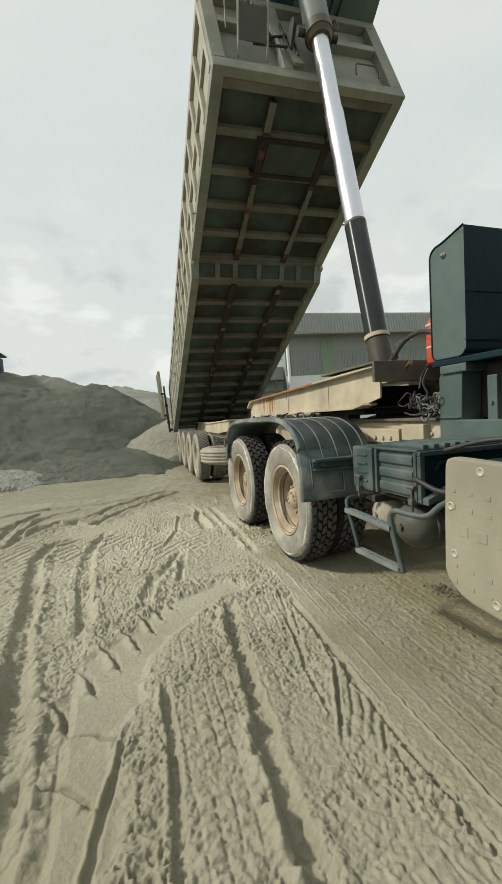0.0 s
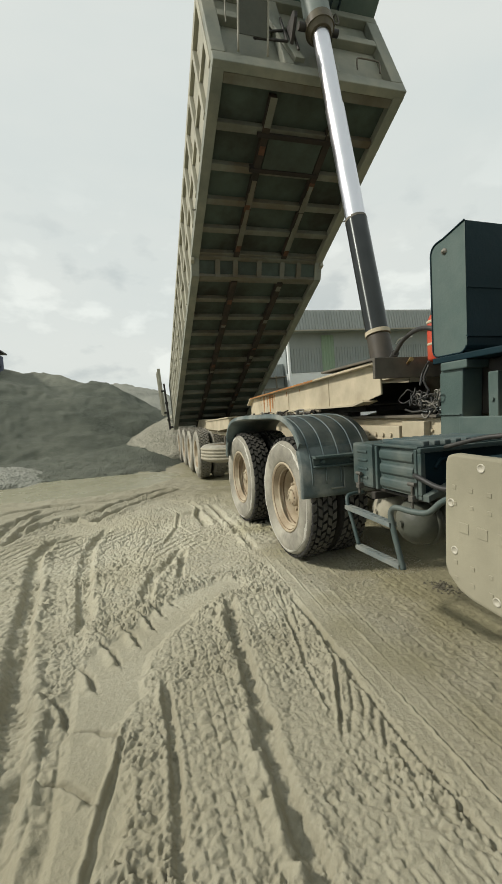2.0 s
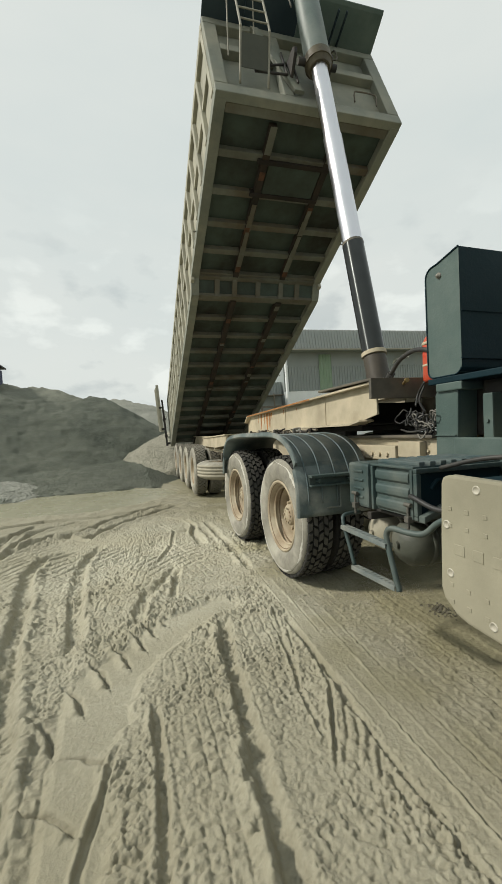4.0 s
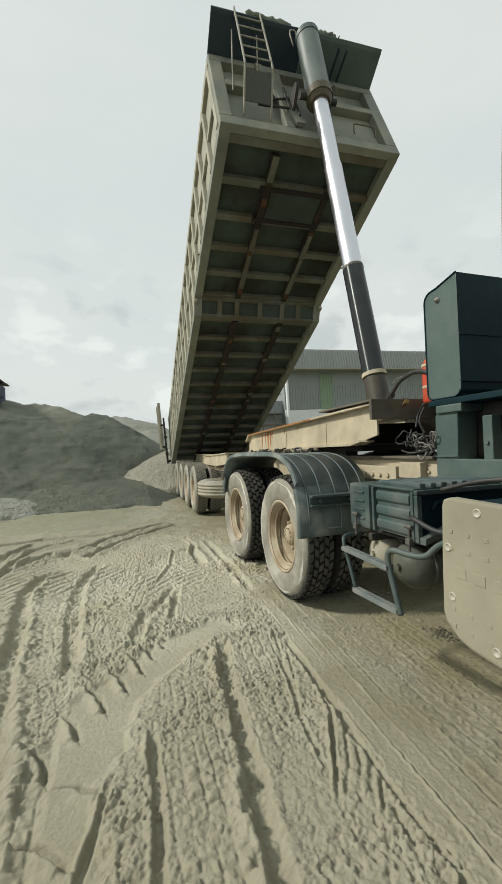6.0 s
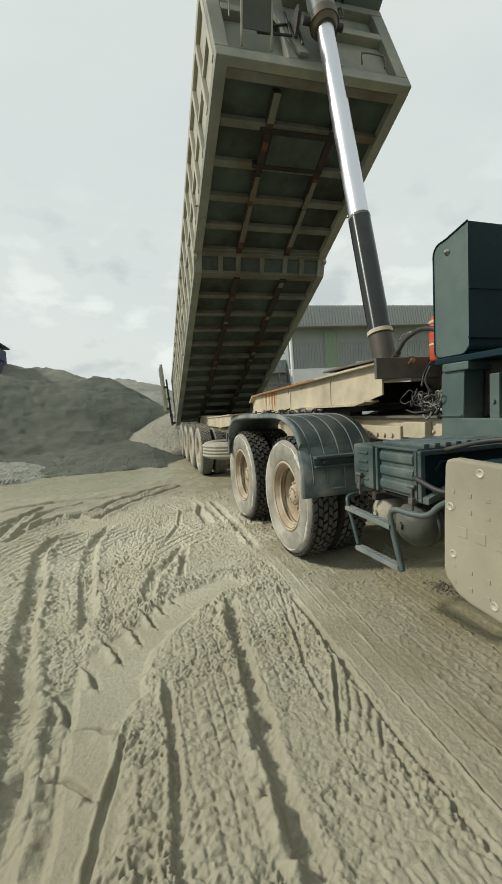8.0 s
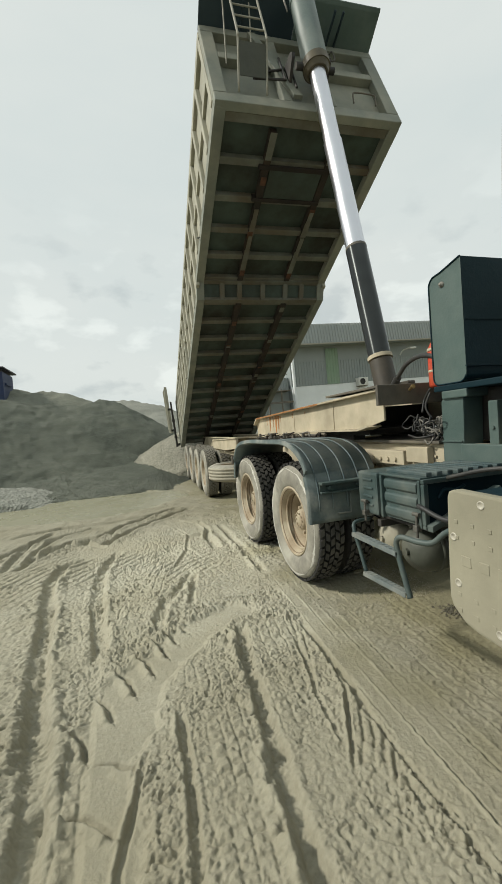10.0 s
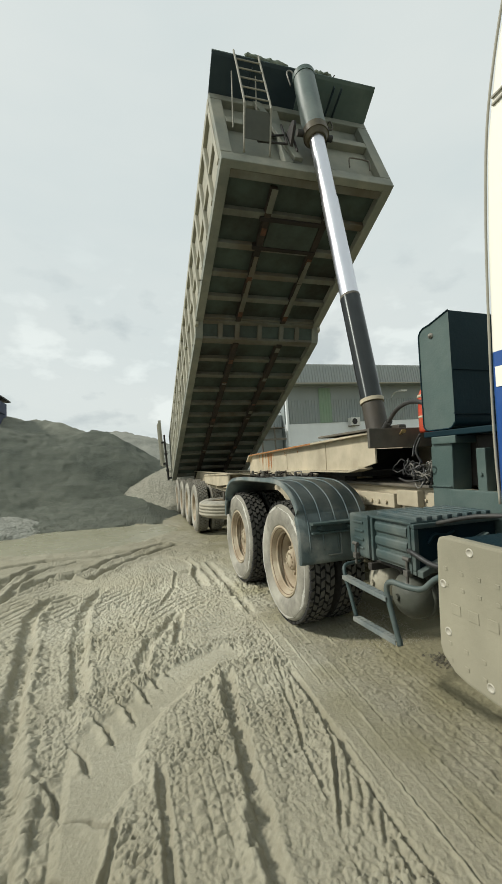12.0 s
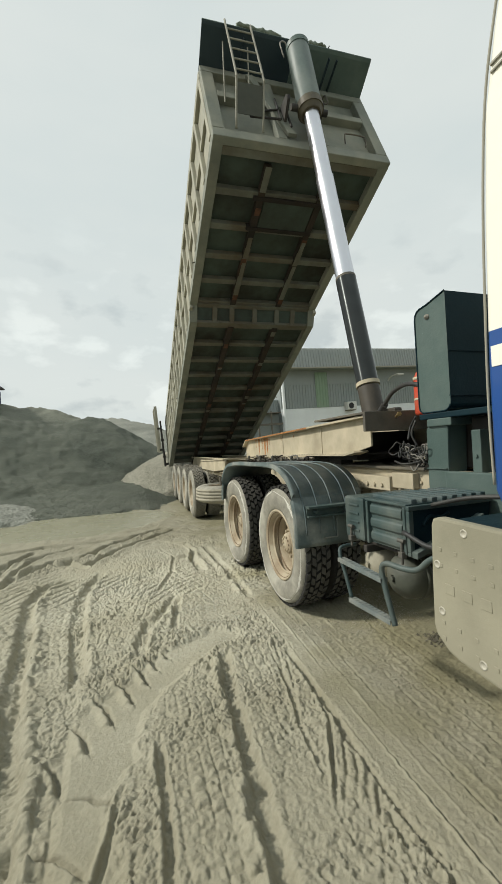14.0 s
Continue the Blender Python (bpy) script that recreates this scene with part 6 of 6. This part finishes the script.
hoist = part("hoist_cylinder", bm, hoist_brown, trailer, "telescopic hydraulic hoist cylinder, extended")
bm = rod(bmesh.new(), on(0.0765), on(0.084), 0.126, 0.126, 32)
part("base_collar", bm, beam_paint, hoist, "pale worn collar")
part("outer_stage", rod(bmesh.new(), on(0.08), on(0.322), 0.114, 0.114, 40), dark_stage, hoist, "oily dark steel stage")
bm = rod(bmesh.new(), on(0.32), on(0.585), 0.106, 0.106, 40)
part("chrome_stage", bm, chrome, hoist, "bright chrome stage")
part("stage_lip", rod(bmesh.new(), on(0.319), on(0.3245), 0.116, 0.112, 40), dark_steel, hoist)
part("chrome_stage", rod(bmesh.new(), on(0.58), on(0.80), 0.097, 0.097, 40), chrome, hoist, "bright chrome stage")
bm = rod(bmesh.new(), on(0.783), on(0.803), 0.168, 0.168, 32)
rod(bm, on(0.772), on(0.784), 0.125, 0.16, 32)
part("barrel_collar", bm, olive_casting, hoist, "olive-brown collar of the barrel")
bm = rod(bmesh.new(), on(0.80), on(0.985), 0.156, 0.150, 40)
rod(bm, on(0.985), on(1.0), 0.150, 0.13, 40)
part("barrel", bm, barrel_paint, hoist, "grey-green painted outer barrel")
part("barrel_rim", rod(bmesh.new(), on(0.978), on(0.992), 0.158, 0.158, 40), tank_paint, hoist)
bm = rod(bmesh.new(), on(0.793) + Vector((-0.25, 0.03, 0)), on(0.793) + Vector((0.25, 0.03, 0)), 0.042, seg=16)
part("trunnion", bm, black_steel, hoist)
bm = tube(bmesh.new(), [on(0.96) + Vector((-0.2, 0.05, 0)), on(1.0) + Vector((-0.22, 0.05, 0.03)), on(1.005) + Vector((-0.14, 0.05, 0.03)), on(0.97) + Vector((-0.13, 0.05, 0))], 0.01, 8)
part("lifting_eye", bm, bolt_steel, hoist)
bm = bmesh.new()
box(bm, 0.17, 0.26, A.y - 0.2, A.y + 0.2, 1.60, 1.74, 0.02)
part("base_bracket", bm, hoist_brown, trailer)

# ---- far building ----
BT = Matrix.Translation((10.0, 27.0, 0)) @ Matrix.Rotation(radians(-1.6), 4, "Y") @ Matrix.Rotation(radians(0), 4, "Z")
shed = thing("warehouse", "long grey corrugated warehouse with whitewashed base", "building", BT)


def corrugated(x0, x1, y, z0, z1, pitch, depth, lean=0.0):
    bm = bmesh.new()
    n = int((x1 - x0) / pitch)
    cols = []
    for i in range(n + 1):
        x = x0 + i * pitch
        for dx, d in ((0.0, 0.0), (0.42, 0.0), (0.55, depth), (0.87, depth)):
            xx = min(x + dx * pitch, x1)
            cols.append((bm.verts.new((xx, y - d, z0)), bm.verts.new((xx, y - d + lean, z1))))
    for a, b in zip(cols, cols[1:]):
        bm.faces.new((a[0], b[0], b[1], a[1]))
    return bm


part("wall", boxed(0.85, 45, 0.06, 22, 0, 8.6), sheet_grey, shed)
part("base_wall", boxed(0.8, 45, -0.02, 0.055, -1.0, 4.35), white_wall, shed, "whitewashed base wall")
part("upper_cladding", boxed(0.8, 45, 0.0, 0.05, 4.36, 7.6), sheet_grey, shed)
part("cladding", corrugated(0.85, 45, -0.03, 4.36, 6.3, 0.26, 0.05), sheet_grey, shed, "grey corrugated cladding")
part("fascia", corrugated(1.1, 46, -1.1, 7.55, 9.15, 0.26, 0.06, 0.25), sheet_roof, shed, "pale corrugated roof fascia")
part("roof", boxed(1.1, 46, -0.84, 22.5, 9.0, 9.13), sheet_roof, shed)
part("soffit", boxed(1.1, 46, -1.05, 0.0, 7.5, 7.56), sheet_grey, shed)
part("gutter", boxed(1.0, 46, -1.22, -1.08, 7.46, 7.58, 0.02), trim_grey, shed)
bm = corrugated(4.0, 5.15, -0.085, 4.36, 7.3, 0.26, 0.03)
part("skylight_sheet", bm, green_sheet, shed, "faded green translucent sheet")
bm = rod(bmesh.new(), (0.95, -0.22, -1.0), (0.95, -0.22, 6.9), 0.13, seg=12)
tube(bm, [(0.95, -0.22, 6.9), (0.95, -0.4, 7.2), (0.95, -0.9, 7.5)], 0.13, 10)
part("drainpipe", bm, white_wall, shed, "white drainpipe")
part("side_cladding", corrugated(-1.6, 0.8, 0.6, 4.1, 5.2, 0.26, 0.05), sheet_grey, shed)
part("lean_to", boxed(-1.6, 0.8, 0.7, 6, -1, 5.1), sheet_grey, shed)
bm = boxed(-1.5, -1.38, -0.5, -0.38, -1, 4.2, 0.01)
box(bm, -0.4, -0.3, -0.5, -0.4, -1, 4.2, 0.01)
box(bm, -1.6, 0.6, -0.55, -0.3, 3.1, 3.25, 0.01)
box(bm, -1.5, 0.5, -0.55, 0.6, 4.05, 4.12, 0.01)
part("porch", bm, dark_steel, shed, "dark steel porch frame")
ac = thing("air_conditioner", "pale outdoor air conditioner unit on the wall", "air conditioner", BT @ Matrix.Translation((7.1, -0.42, 4.0)))
part("casing", boxed(-0.45, 0.45, -0.18, 0.36, 0, 0.68, 0.03), pale_plastic, ac)
part("fan_grille", lathe(bmesh.new(), [(-0.205, 0.26), (-0.19, 0.24), (-0.185, 0.05), (-0.2, 0.0)], 1, 24, (-0.1, 0, 0.34)), black_steel, ac, "dark round grille")
part("wall_bracket", boxed(-0.4, 0.4, -0.1, 0.38, -0.06, -0.003), dark_steel, ac)

lamp = thing("wall_lamp", "small pale lamp on a bent arm on the warehouse wall", "lamp", BT @ Matrix.Translation((11.3, -0.1, 6.4)))
part("arm", tube(bmesh.new(), [(0, 0, 0), (0.1, -0.35, 0.35), (0.35, -0.9, 0.45)], 0.05, 8), pale_plastic, lamp)
part("head", boxed(0.2, 0.85, -1.15, -0.8, 0.36, 0.50, 0.04), pale_plastic, lamp)

# hut on the heap
hut = thing("hut", "small dark blue sheet metal hut on the gravel heap", "hut", Matrix.Translation((-8.9, 22.0, 4.3)))
part("wall", boxed(-1.9, 0.24, 0, 2.2, -0.4, 1.2, 0.01), hut_paint, hut)
part("roof", boxed(-2.2, 0.38, -0.3, 2.6, 1.35, 1.43, 0.01), black_steel, hut)
for x in (-1.8, 0.13):
    part("roof_post", boxed(x, x + 0.08, 0.02, 0.12, 1.2, 1.35), black_steel, hut)
part("window_bay", boxed(0.24, 0.32, 0.4, 1.5, 0.5, 0.62), hut_paint, hut)
